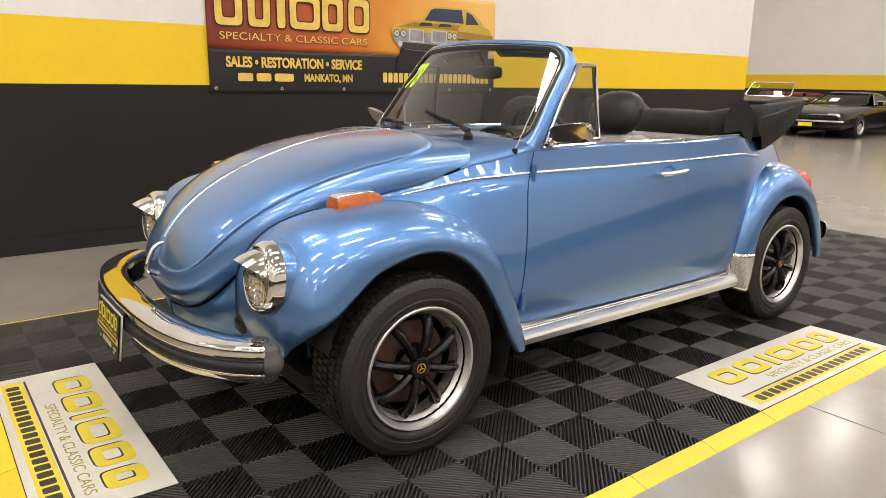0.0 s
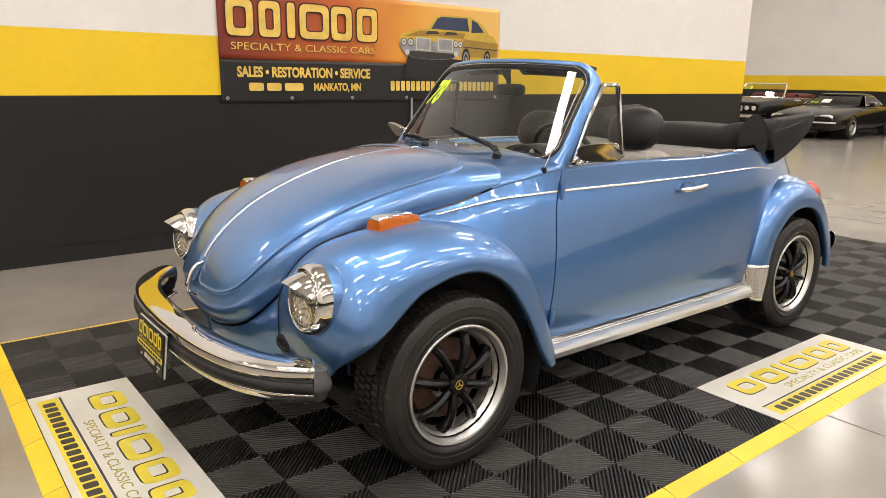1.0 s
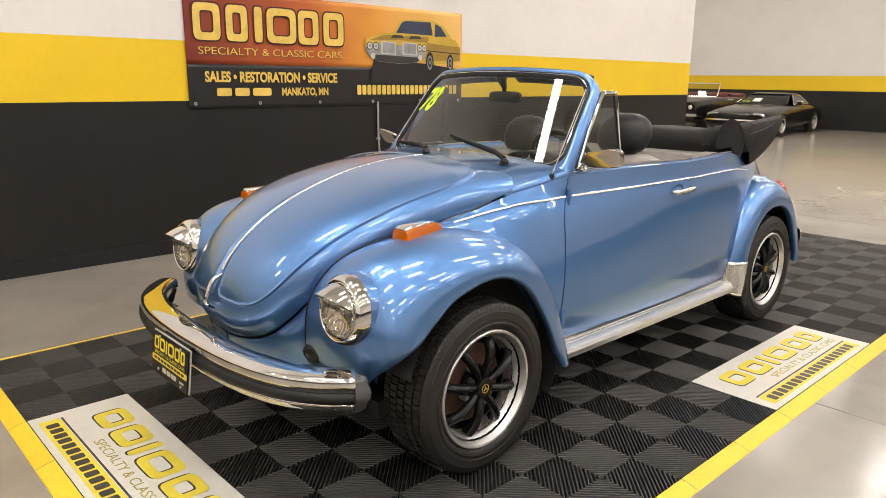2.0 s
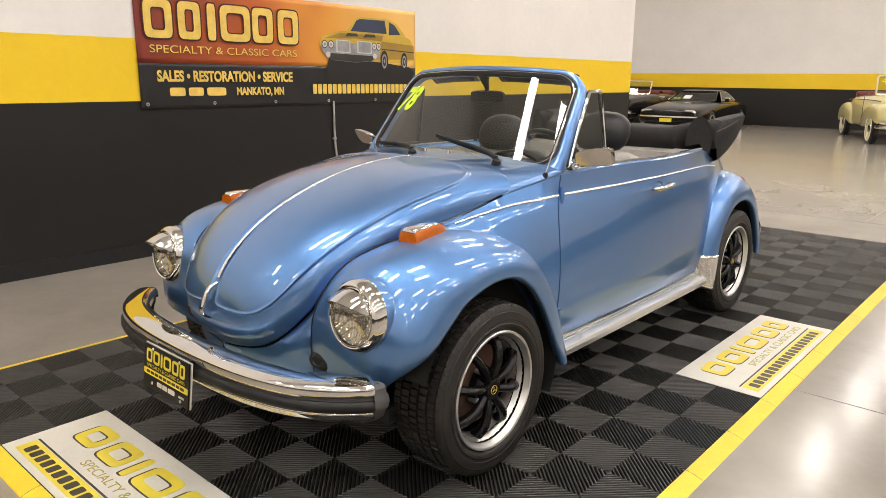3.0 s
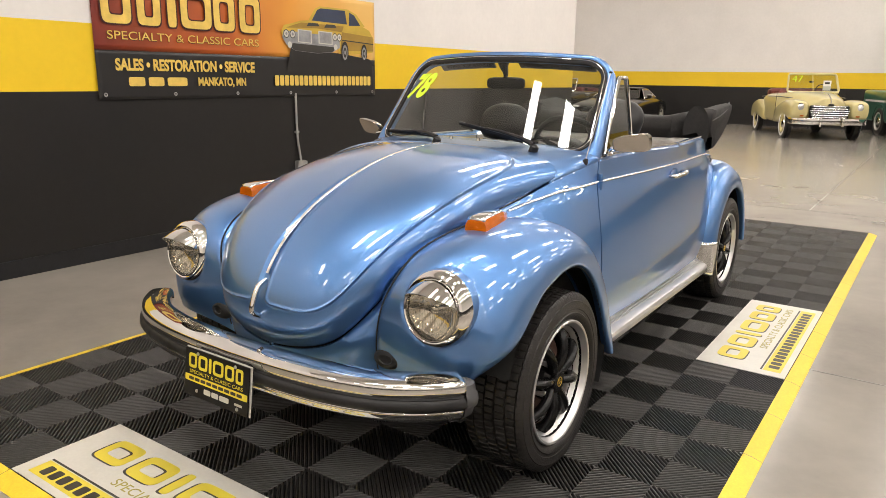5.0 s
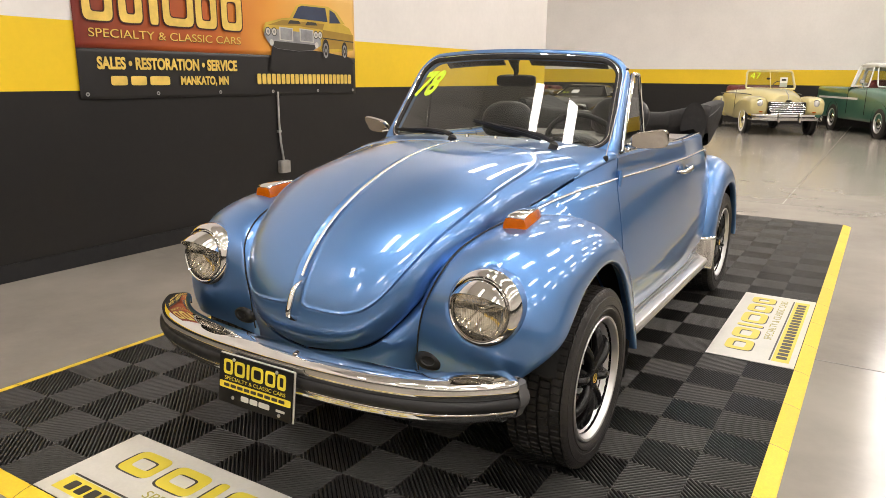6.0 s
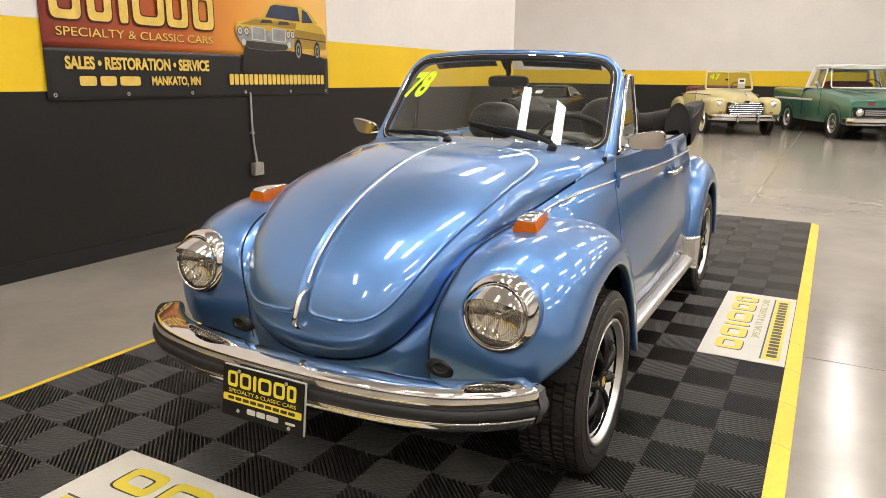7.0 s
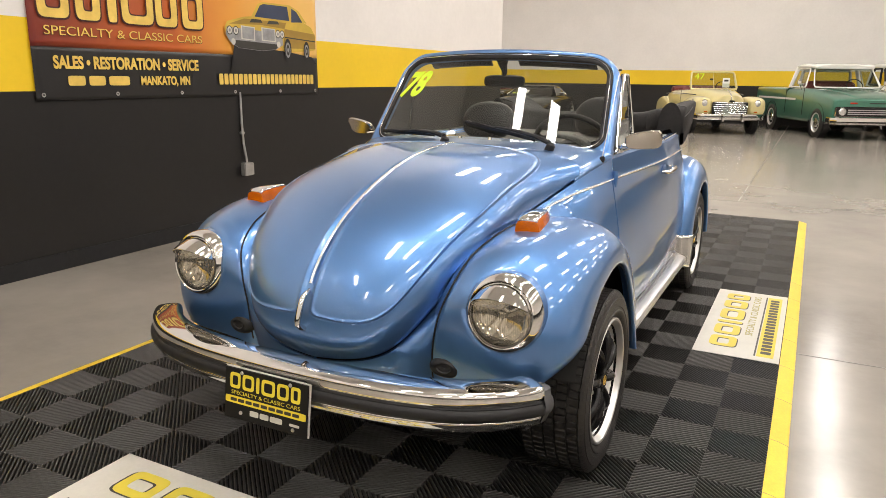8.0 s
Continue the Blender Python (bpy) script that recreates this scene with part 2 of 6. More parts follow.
def letters(name, text, box, mat, parent, m, label="", depth=0.0015, slant=0.0, bold=0.0):
    """Words in the built-in font, as a mesh that fills box = (x0, x1, y0, y1) of the plane m."""
    cu = bpy.data.curves.new(name, "FONT")
    cu.body, cu.size, cu.extrude, cu.offset = text, 0.1, 0.001, bold
    tmp = new("tmp_text", cu)
    me = bpy.data.meshes.new_from_object(tmp.evaluated_get(bpy.context.evaluated_depsgraph_get()))
    bpy.data.objects.remove(tmp)
    me.materials.clear()
    me.materials.append(mat)
    co = np.array([v.co for v in me.vertices])
    lo, hi = co.min(0), co.max(0)
    x0, x1, y0, y1 = box
    for v in me.vertices:
        fy = (v.co.y - lo[1]) / (hi[1] - lo[1])
        v.co = (x0 + (x1 - x0) * (v.co.x - lo[0]) / (hi[0] - lo[0]) + slant * fy, y0 + (y1 - y0) * fy, depth if v.co.z > 0 else 0.0)
    spans = sorted((min(me.vertices[i].co.x for i in f.vertices), max(me.vertices[i].co.x for i in f.vertices)) for f in me.polygons)
    wide = 0.26 * (y1 - y0) if slant == 0.0 else 9.0
    cuts, reach = [-1e9], spans[0][1]
    for a, b in spans:
        if a - reach > wide:
            cuts.append((a + reach) / 2)
        reach = max(reach, b)
    cuts.append(1e9)
    for a, b in zip(cuts, cuts[1:]):
        keep = {v.index: k for k, v in enumerate(v for v in me.vertices if a < v.co.x < b)}
        word = bpy.data.meshes.new(name)
        word.from_pydata([tuple(me.vertices[i].co) for i in keep], [], [[keep[i] for i in f.vertices] for f in me.polygons if f.vertices[0] in keep])
        word.materials.append(mat)
        ob = new(name, word)
        ob.parent = parent
        ob.matrix_basis = m
        if label:
            tagged(ob, label)
    return ob


def ring_block(geo, x0, x1, y0, y1, z, w, depth=0.002, r=0.3, slot=True):
    """A plain rounded hollow block in the xy plane, standing in for one sign of a trade mark."""
    cx, cy, hx, hy = (x0 + x1) / 2, (y0 + y1) / 2, (x1 - x0) / 2, (y1 - y0) / 2

    def loop(ax, ay, zz):
        out = []
        for k in range(24):
            a = k * math.tau / 24
            c, s = math.cos(a), math.sin(a)
            out.append((cx + ax * math.copysign(abs(c) ** r, c), cy + ay * math.copysign(abs(s) ** r, s), zz))
        return out
    if slot and hx > w * 1.3 and hy > w * 1.3:
        geo.grid([loop(hx - w, hy - w, z), loop(hx - w, hy - w, z + depth), loop(hx, hy, z + depth), loop(hx, hy, z)], wrap_u=True)
    else:
        geo.grid([loop(hx, hy, z + depth), loop(hx, hy, z)], wrap_u=True)
        geo.fan(loop(hx, hy, z + depth))
    return geo


# ---- the hall ----
WALL_X, CORNER_Y, FAR_Y = -3.255, 8.56, 22.4
FLOOR_Z = -0.018
EAST_X, SOUTH_Y, WEST_X = 13.0, -9.0, -13.0
BLACK_TOP, YELLOW_TOP = 1.195, 1.655


def wall(name, x0, x1, y0, y1, label, low=BLACK_TOP, high=YELLOW_TOP):
    """A wall block painted in bands: black, yellow and white, or black and white where both heights are one."""
    w = thing(name, pose(0, 0, 0), label, "wall", kind="structure")
    for nm, z0, z1, mat in (("black_band", FLOOR_Z, low, BLACKWALL), ("yellow_band", low, high, YELLOWWALL),
                            ("white_band", high, CEILING_Z, WHITEWALL)):
        if z1 > z0:
            part(nm, Geo().box(x0, x1, y0, y1, z0, z1), mat, w)
    return w


floor = part("floor", Geo().box(WEST_X, EAST_X, SOUTH_Y, FAR_Y, FLOOR_Z - 0.2, FLOOR_Z), CONCRETE)
tagged(floor, "polished grey concrete showroom floor with glossy mottling", "floor", kind="structure")
ceiling = part("ceiling", Geo().box(WEST_X, EAST_X, SOUTH_Y, FAR_Y, CEILING_Z, CEILING_Z + 0.2), CEILING)
tagged(ceiling, "plain white high ceiling of the hall", "ceiling", kind="structure")
wall("wall_side", WALL_X - 0.2, WALL_X, SOUTH_Y, CORNER_Y, "side wall painted black, yellow and white in bands")
wall("wall_return", WEST_X, WALL_X - 0.2, CORNER_Y - 0.2, CORNER_Y, "return wall painted in black, yellow and white bands")
wall("wall_far", WEST_X, EAST_X, FAR_Y, FAR_Y + 0.2, "far wall painted black, yellow and white in bands", 1.155, 1.612)
# next three walls are out of view, added to close the hall; bands assumed
wall("wall_east", EAST_X, EAST_X + 0.2, SOUTH_Y, FAR_Y, "unseen black and white wall added to close the hall", BLACK_TOP, BLACK_TOP)
wall("wall_south", WALL_X, EAST_X, SOUTH_Y - 0.2, SOUTH_Y, "unseen black and white wall added behind the viewer", BLACK_TOP, BLACK_TOP)
wall("wall_west", WEST_X - 0.2, WEST_X, CORNER_Y, FAR_Y, "unseen banded wall added to close the far bay")

base = part("baseboard", Geo().box(WALL_X, WALL_X + 0.012, SOUTH_Y, CORNER_Y, FLOOR_Z, 0.10), BLACKTRIM, bevel=0.003)
tagged(base, "black vinyl baseboard along the side wall", "baseboard", kind="structure")

# saw-cut joints in the concrete
for k, (x0, x1, y0, y1) in enumerate([(1.33, EAST_X, 1.522, 1.530), (4.9, 4.908, SOUTH_Y, FAR_Y), (WALL_X, EAST_X, 6.35, 6.358),
                                      (WALL_X, EAST_X, 11.2, 11.21), (WEST_X, EAST_X, 16.0, 16.01), (0.62, 0.63, 6.36, FAR_Y),
                                      (1.33, EAST_X, -3.3, -3.292)]):
    j = part("floor_joint", Geo().box(x0, x1, y0, y1, FLOOR_Z, FLOOR_Z + 0.0015), JOINT)
    tagged(j, "thin dark saw-cut joint in the concrete floor", "floor joint", kind="structure")

# ceiling lamps: rows of long narrow panels
lamp_glow = glow("lamp_diffuser", (1.0, 0.93, 0.873), LAMP_STRENGTH)
LAMP_HOUSING = material("white_lamp_housing", (0.8, 0.8, 0.78), 0.5, vary=0.03, scale=5)
first_lamp = thing("ceiling_lamp", pose(0, 0, CEILING_Z - 0.12), "long white ceiling lamp with a bright diffuser", "ceiling lamp", "rows of ceiling lamps")
part("housing", Geo().box(-0.165, 0.165, -0.77, 0.77, 0.02, 0.115), LAMP_HOUSING, first_lamp, bevel=0.01)
part("diffuser", Geo().box(-0.15, 0.15, -0.75, 0.75, 0.0, 0.018), lamp_glow, first_lamp)
# spots at x -2.30 and at (-0.80, -8.2) are added to brighten the left side
lamp_spots = [(-0.80, -1.75), (0.42, -1.75), (0.60, 0.60), (-2.30, -5.20), (-2.30, 6.00), (-0.80, -8.2)] + [(-0.80, 5.45 + 3.6 * j) for j in range(5)]
lamp_spots += [(2.30 + 2.45 * i, -7.15 + 3.6 * j - (1.8 if i % 2 else 0)) for i in range(4) for j in range(8)]
lamp_spots += [(-10.85 + 2.45 * i, 10.6 + 3.6 * j) for i in range(4) for j in range(3)]
first_lamp.matrix_basis = pose(lamp_spots[0][0], lamp_spots[0][1], CEILING_Z - 0.12)
for x, y in lamp_spots[1:]:
    copy_thing(first_lamp, pose(x, y, CEILING_Z - 0.12))

# conduit and socket box on the side wall
conduit = thing("electrical_conduit", pose(WALL_X, 2.60, 0), "thin grey steel conduit with a junction box on the wall", "conduit")
part("pipe", Geo().tube([(0.012, 0, 5.9), (0.012, 0, 2.10)], 0.0105, 10), STEEL, conduit)
part("pipe", Geo().tube([(0.011, 0, 1.165), (0.014, 0, 1.1), (0.014, 0.0, 0.9), (0.016, 0.008, 0.72), (0.024, 0.022, 0.60), (0.03, 0.026, 0.54)], 0.0105, 10), STEEL, conduit)
part("clamp", Geo().box(0, 0.028, -0.022, 0.022, 0.80, 0.822), STEEL, conduit, bevel=0.004)
part("junction_box", Geo().box(0.0, 0.055, -0.032, 0.085, 0.43, 0.545), STEEL, conduit, bevel=0.008)
part("cover_plate", Geo().box(0.055, 0.060, -0.028, 0.081, 0.434, 0.541), STEEL, conduit, bevel=0.002)

# ---- banner on the side wall ----
BAN_Y0, BAN_Y1, BAN_Z0, BAN_Z1 = 0.715, 3.72, 1.135, 2.05


def banner_material():
    m = material("printed_vinyl_banner", (0.5, 0.2, 0.03), 0.42, vary=0.02, scale=3)
    nt = m.node_tree
    nt.links.clear()
    p, out = nt.nodes["Principled BSDF"], nt.nodes["Material Output"]
    nt.links.new(p.outputs[0], out.inputs[0])
    tc = nt.nodes.new("ShaderNodeTexCoord")
    sep = nt.nodes.new("ShaderNodeSeparateXYZ")
    nt.links.new(tc.outputs["Object"], sep.inputs[0])
    ns = nt.nodes.new("ShaderNodeTexNoise")
    ns.inputs["Scale"].default_value = 1.6
    nt.links.new(tc.outputs["Object"], ns.inputs["Vector"])
    add = nt.nodes.new("ShaderNodeMath")
    add.operation = "MULTIPLY_ADD"
    add.inputs[1].default_value = 0.75
    nt.links.new(ns.outputs["Fac"], add.inputs[0])
    nt.links.new(sep.outputs["X"], add.inputs[2])
    mr = nt.nodes.new("ShaderNodeMapRange")
    mr.inputs["From Min"].default_value, mr.inputs["From Max"].default_value = 0.35, 3.1
    nt.links.new(add.outputs[0], mr.inputs["Value"])
    cr = nt.nodes.new("ShaderNodeValToRGB")
    cr.color_ramp.elements[0].color = (0.17, 0.016, 0.010, 1)
    cr.color_ramp.elements[1].color = (0.85, 0.52, 0.14, 1)
    e = cr.color_ramp.elements.new(0.42)
    e.color = (0.55, 0.12, 0.02, 1)
    e = cr.color_ramp.elements.new(0.68)
    e.color = (0.78, 0.34, 0.045, 1)
    nt.links.new(mr.outputs[0], cr.inputs[0])
    nt.links.new(cr.outputs[0], p.inputs["Base Color"])
    return m


BANNERTOP = banner_material()
BANNERBLACK = material("black_printed_vinyl", (0.012, 0.011, 0.011), 0.4, vary=0.1, scale=5)
BANNERGOLD = material("gold_print", (0.80, 0.56, 0.12), 0.4, vary=0.12, scale=14)
BANNERDARK = material("dark_red_print", (0.06, 0.012, 0.008), 0.45, vary=0.1, scale=14)


def ripple(x, z):
    """How far the vinyl stands off the wall."""
    return 0.013 + 0.003 * math.sin(2.3 * x + 3.1 * z) + 0.0015 * math.sin(7.0 * x - 4.0 * z + 1.0) + 0.003 * ease(0.36, 0.05, z) * (math.sin(4.6 * x) + 0.35 * math.sin(15.0 * x + 9.0 * z))


banner = thing("wall_banner", Matrix.Translation((WALL_X, BAN_Y0, BAN_Z0)) @ Matrix(((0, 0, 1, 0), (1, 0, 0, 0), (0, 1, 0, 0), (0, 0, 0, 1))),
               "printed vinyl wall banner, red to orange over a black band", "banner")
BW, BH = BAN_Y1 - BAN_Y0, BAN_Z1 - BAN_Z0


def banner_split(x):
    return 0.345 + 0.004 * x / BW


for nm, mat, top in (("upper_field", BANNERTOP, True), ("lower_field", BANNERBLACK, False)):
    rows = []
    for i in range(61):
        x = BW * i / 60
        s = banner_split(x)
        z0, z1 = (s, BH) if top else (0.0, s)
        rows.append([(x, z0 + (z1 - z0) * k / 14, ripple(x, z0 + (z1 - z0) * k / 14)) for k in range(15)])
    part(nm, Geo().grid(rows), mat, banner, thick=0.001)


def on_banner(x, z, lift=0.022):
    return pose(x, z, lift)


letters("lettering", "SALES • RESTORATION • SERVICE", (0.14, 1.41, 0.204, 0.292), BANNERGOLD, banner, on_banner(0, 0, 0.024), "gold lettering", bold=0.004)
letters("lettering", "MANKATO, MN", (0.832, 1.31, 0.083, 0.163), BANNERGOLD, banner, on_banner(0, 0, 0.024), "gold lettering", bold=0.004)
letters("lettering", "SPECIALTY & CLASSIC CARS", (0.095, 1.47, 0.418, 0.478), BANNERDARK, banner, on_banner(0, 0, 0.0222), "dark outlined lettering", depth=0.001)
letters("lettering", "SPECIALTY & CLASSIC CARS", (0.099, 1.468, 0.422, 0.480), BANNERGOLD, banner, on_banner(0, 0, 0.0229), "gold lettering", depth=0.001)
for x0, x1 in ((0.235, 0.365), (0.395, 0.525), (0.555, 0.73)):
    part("number_bar", ring_block(Geo(), x0, x1, 0.094, 0.160, 0.0235, 0.02, slot=False), BANNERGOLD, banner, "gold bar in place of a number")
for k in range(22):
    part("address_bar", ring_block(Geo(), 1.635 + k * 0.0592, 1.635 + k * 0.0592 + 0.046, 0.097, 0.187, 0.0235, 0.015, slot=False), BANNERGOLD, banner, "gold bar in place of a web address")
MARKS = ((0.068, 0.296), (0.345, 0.535), (0.597, 0.67), (0.712, 0.994), (1.015, 1.222), (1.274, 1.49))
for (x0, x1) in MARKS:
    part("mark_outline", ring_block(Geo(), x0 - 0.012, x1 + 0.012, 0.518, 0.826, 0.0222, 0.080, r=0.35), BANNERDARK, banner)
    part("mark_block", ring_block(Geo(), x0, x1, 0.530, 0.814, 0.0245, 0.058, r=0.35), BANNERGOLD, banner, "gold block of the trade mark")
for x in (0.05, 0.62, 1.22, 1.82, 2.42, BW - 0.05):
    part("grommet", Geo().revolve([(0.0, 0.006), (0.003, 0.008), (0.003, 0.013), (0.0, 0.015)], 16, pose(x, 0.035, 0.022, 0, -90, 0)), STEEL, banner)


# printed muscle car on the banner: flat shapes
PY = material("print_car_yellow", (0.62, 0.42, 0.05), 0.42, vary=0.15, scale=4)
PYD = material("print_car_ochre", (0.36, 0.22, 0.03), 0.42, vary=0.15, scale=4)
PG = material("print_car_glass", (0.03, 0.045, 0.09), 0.4, vary=0.2, scale=5)
PGR = material("print_grey", (0.30, 0.30, 0.31), 0.42, vary=0.25, scale=12)


def flat(name, pts, mat, lift, label=""):
    """A printed flat shape: its outline in metres on the banner."""
    part(name, Geo().fan([(1.73 + (x - 2.02) * 1.345, z - 0.045, lift) for x, z in pts]), mat, banner, label)


flat("print_shadow", [(2.06, 0.26), (2.10, 0.48), (2.62, 0.44), (2.90, 0.40), (2.95, 0.34), (2.70, 0.24), (2.3, 0.22)], BANNERBLACK, 0.0222)
flat("print_body", [(2.02, 0.61), (2.045, 0.665), (2.20, 0.715), (2.34, 0.735), (2.80, 0.725), (2.90, 0.68), (2.95, 0.60), (2.94, 0.47), (2.86, 0.455), (2.60, 0.43), (2.55, 0.48), (2.10, 0.50), (2.03, 0.55)], PY, 0.023, "printed yellow coupe")
flat("print_roof", [(2.27, 0.725), (2.335, 0.835), (2.38, 0.858), (2.66, 0.862), (2.76, 0.82), (2.85, 0.715)], PY, 0.0235)
flat("print_windscreen", [(2.30, 0.725), (2.355, 0.825), (2.39, 0.842), (2.635, 0.846), (2.655, 0.72)], PG, 0.025)
flat("print_side_window", [(2.675, 0.71), (2.68, 0.835), (2.735, 0.81), (2.80, 0.72)], PG, 0.025)
flat("print_hood_shade", [(2.06, 0.645), (2.20, 0.70), (2.62, 0.70), (2.60, 0.645), (2.35, 0.66)], PYD, 0.0242)
for x in (2.25, 2.42):
    flat("print_scoop", [(x, 0.672), (x + 0.02, 0.705), (x + 0.11, 0.705), (x + 0.125, 0.68)], PRINTDARK, 0.0248)
flat("print_side", [(2.58, 0.47), (2.60, 0.645), (2.94, 0.62), (2.945, 0.48)], PYD, 0.0245)
flat("print_side_stripe", [(2.60, 0.565), (2.60, 0.575), (2.945, 0.555), (2.945, 0.545)], PRINTDARK, 0.0255)
flat("print_bumper", [(2.025, 0.56), (2.04, 0.62), (2.57, 0.60), (2.58, 0.50), (2.50, 0.452), (2.35, 0.435), (2.14, 0.45), (2.06, 0.50)], PGR, 0.025)
flat("print_bumper_shade", [(2.08, 0.49), (2.12, 0.515), (2.54, 0.50), (2.50, 0.455), (2.35, 0.438), (2.14, 0.452)], PRINTDARK, 0.0255)
for x0, x1 in ((2.165, 2.295), (2.36, 2.50)):
    flat("print_grille", [(x0, 0.525), (x0, 0.64), (x1, 0.635), (x1, 0.52)], PANELWHITE, 0.026)
    flat("print_grille_inset", [(x0 + 0.010, 0.533), (x0 + 0.010, 0.632), (x1 - 0.010, 0.627), (x1 - 0.010, 0.528)], PGR, 0.027)
for x in (2.062, 2.118, 2.525, 2.570):
    for r, mat, up in ((0.034, PRINTDARK, 0.0265), (0.027, PANELWHITE, 0.027), (0.013, PGR, 0.0275)):
        part("print_headlamp", Geo().fan([(1.73 + (x - 2.02) * 1.345 + r * math.cos(k * math.tau / 16), 0.548 + r * 1.1 * math.sin(k * math.tau / 16), up) for k in range(16)]), mat, banner)
for x in (2.09, 2.53):
    part("print_fog_lamp", Geo().fan([(1.73 + (x - 2.02) * 1.345 + 0.026 * math.cos(k * math.tau / 16), 0.455 + 0.028 * math.sin(k * math.tau / 16), 0.027) for k in range(16)]), PANELWHITE, banner)
for x, r in ((2.545, 0.105), (2.828, 0.090)):
    for f, mat, up in ((1.0, BANNERBLACK, 0.028), (0.68, PGR, 0.0285), (0.46, PRINTDARK, 0.029), (0.2, PGR, 0.0295)):
        part("print_wheel", Geo().fan([(x + 0.5 * f * r * math.cos(k * math.tau / 20), 0.41 + f * r * math.sin(k * math.tau / 20), up) for k in range(20)]), mat, banner)


# ---- the blue convertible: x to its left side, y to its tail, z up, front axle at y = 0 ----
CAR = thing("convertible_car", pose(-0.045, 0, 0), "light blue metallic classic convertible with its black top folded", "car")

# hood: centre line (y, z) and edge (x, y, z), nose last
HOOD_C = spline([(0.42, 1.050), (0.34, 1.049), (0.22, 1.045), (0.10, 1.034), (0.0, 1.018), (-0.10, 0.994), (-0.20, 0.964), (-0.29, 0.930),
                 (-0.37, 0.893), (-0.44, 0.852), (-0.50, 0.808), (-0.555, 0.755), (-0.595, 0.70), (-0.625, 0.64), (-0.643, 0.58),
                 (-0.643, 0.53), (-0.626, 0.49), (-0.600, 0.457)], 60)
HOOD_E = spline([(0.545, 0.36, 0.955), (0.515, 0.30, 0.925), (0.48, 0.20, 0.890), (0.46, 0.10, 0.868), (0.455, 0.0, 0.853), (0.455, -0.10, 0.838),
                 (0.448, -0.20, 0.812), (0.43, -0.28, 0.777), (0.40, -0.34, 0.735), (0.378, -0.39, 0.695), (0.355, -0.44, 0.65),
                 (0.325, -0.475, 0.60), (0.295, -0.505, 0.56), (0.265, -0.54, 0.52), (0.225, -0.558, 0.492), (0.17, -0.578, 0.472),
                 (0.09, -0.596, 0.460), (0.004, -0.601, 0.4575)], 60)



def smooth(P, times=6):
    """Evens out a run of points, ends held."""
    for _ in range(times):
        P[1:-1] = 0.25 * P[:-2] + 0.5 * P[1:-1] + 0.25 * P[2:]
    return P


HOOD_C, HOOD_E = smooth(HOOD_C, 14), smooth(HOOD_E, 14)
HOOD_E[:, 0] += 0.008 * np.sin(np.linspace(0, math.pi, 60))
FINE_C, FINE_E = spline(HOOD_C, 473), spline(HOOD_E, 473)


def hood_point(i, u):
    """i: row from cowl to nose; u: -1 to 1 across."""
    c, e = FINE_C[int(round(i * 8))], FINE_E[int(round(i * 8))]
    th = abs(u) * math.pi / 2
    k = ease(10, 48, i)
    s, w = math.sin(th) ** (0.82 - 0.07 * k), 1 - math.cos(th) ** (0.64 - 0.07 * k)
    return Vector((math.copysign(e[0] * s, u), c[0] + (e[1] - c[0]) * w, c[1] + (e[2] - c[1]) * w))


def hood_normal(i, u):
    a = hood_point(min(i + 1, 59), u) - hood_point(max(i - 1, 0), u)
    b = hood_point(i, min(1, u + 0.02)) - hood_point(i, max(-1, u - 0.02))
    n = b.cross(a)
    n.normalize()
    return n if n.z > 0 or n.y < 0 else -n


def hood_lift(i, u):
    """Two raised panels with narrow rounded borders, either side of the channel for the chrome strip."""
    t = i / 59
    along = max(0.0, (t - 0.60) / 0.20, (0.27 - t) / 0.225)
    border = 0.32 * (1 - (along ** 3.4 + (abs(u) / 0.70) ** 3.4) ** (1 / 3.4))
    channel = abs(hood_point(i, u).x) - (0.009 + 0.012 * ease(0.15, 0.75, t))
    k = max(0.0, 1 - abs(border - channel) / 0.04)
    d = min(border, channel) - 0.01 * k * k
    return 0.006 * ease(-0.006, 0.005, d) + 0.0035 * math.exp(-((d - 0.003) / 0.006) ** 2)


rows = []
for i in np.arange(355) / 6:
    rows.append([hood_point(i, u) + hood_normal(i, u) * hood_lift(i, u) for u in np.linspace(-1, 1, 281)])
hood = part("hood", Geo().grid(rows), PAINT, CAR, angle=75, thick=0.012)
strip = [hood_point(i, 0) + hood_normal(i, 0) * 0.0045 for i in range(2, 43)]
part("chrome_strip", Geo().tube(strip, 0.0055, 8, squash=0.8), TRIM, hood)
hn = [hood_point(i, 0) + hood_normal(i, 0) * o for i, o in ((43, 0.000), (44, 0.018), (45, 0.026), (47, 0.030), (49, 0.029), (51, 0.024), (52, 0.004))]
part("hood_handle", Geo().tube(spline([tuple(p) for p in hn], 18), [0.0065 + 0.0035 * math.sin(k / 17 * math.pi) for k in range(18)], 12), CHROME, hood, "curved chrome hood handle")
# dull strip laid on the nose in place of the bumper's reflection
g = Geo().grid([[hood_point(i, u) + hood_normal(i, u) * 0.006 for u in np.linspace(-0.42, 0.42, 13)] for i in (55, 56, 57)])
part("nose_badge", g, ALU, hood, "dull metal strip drawn for the bumper's reflection low on the nose", thick=0.004)

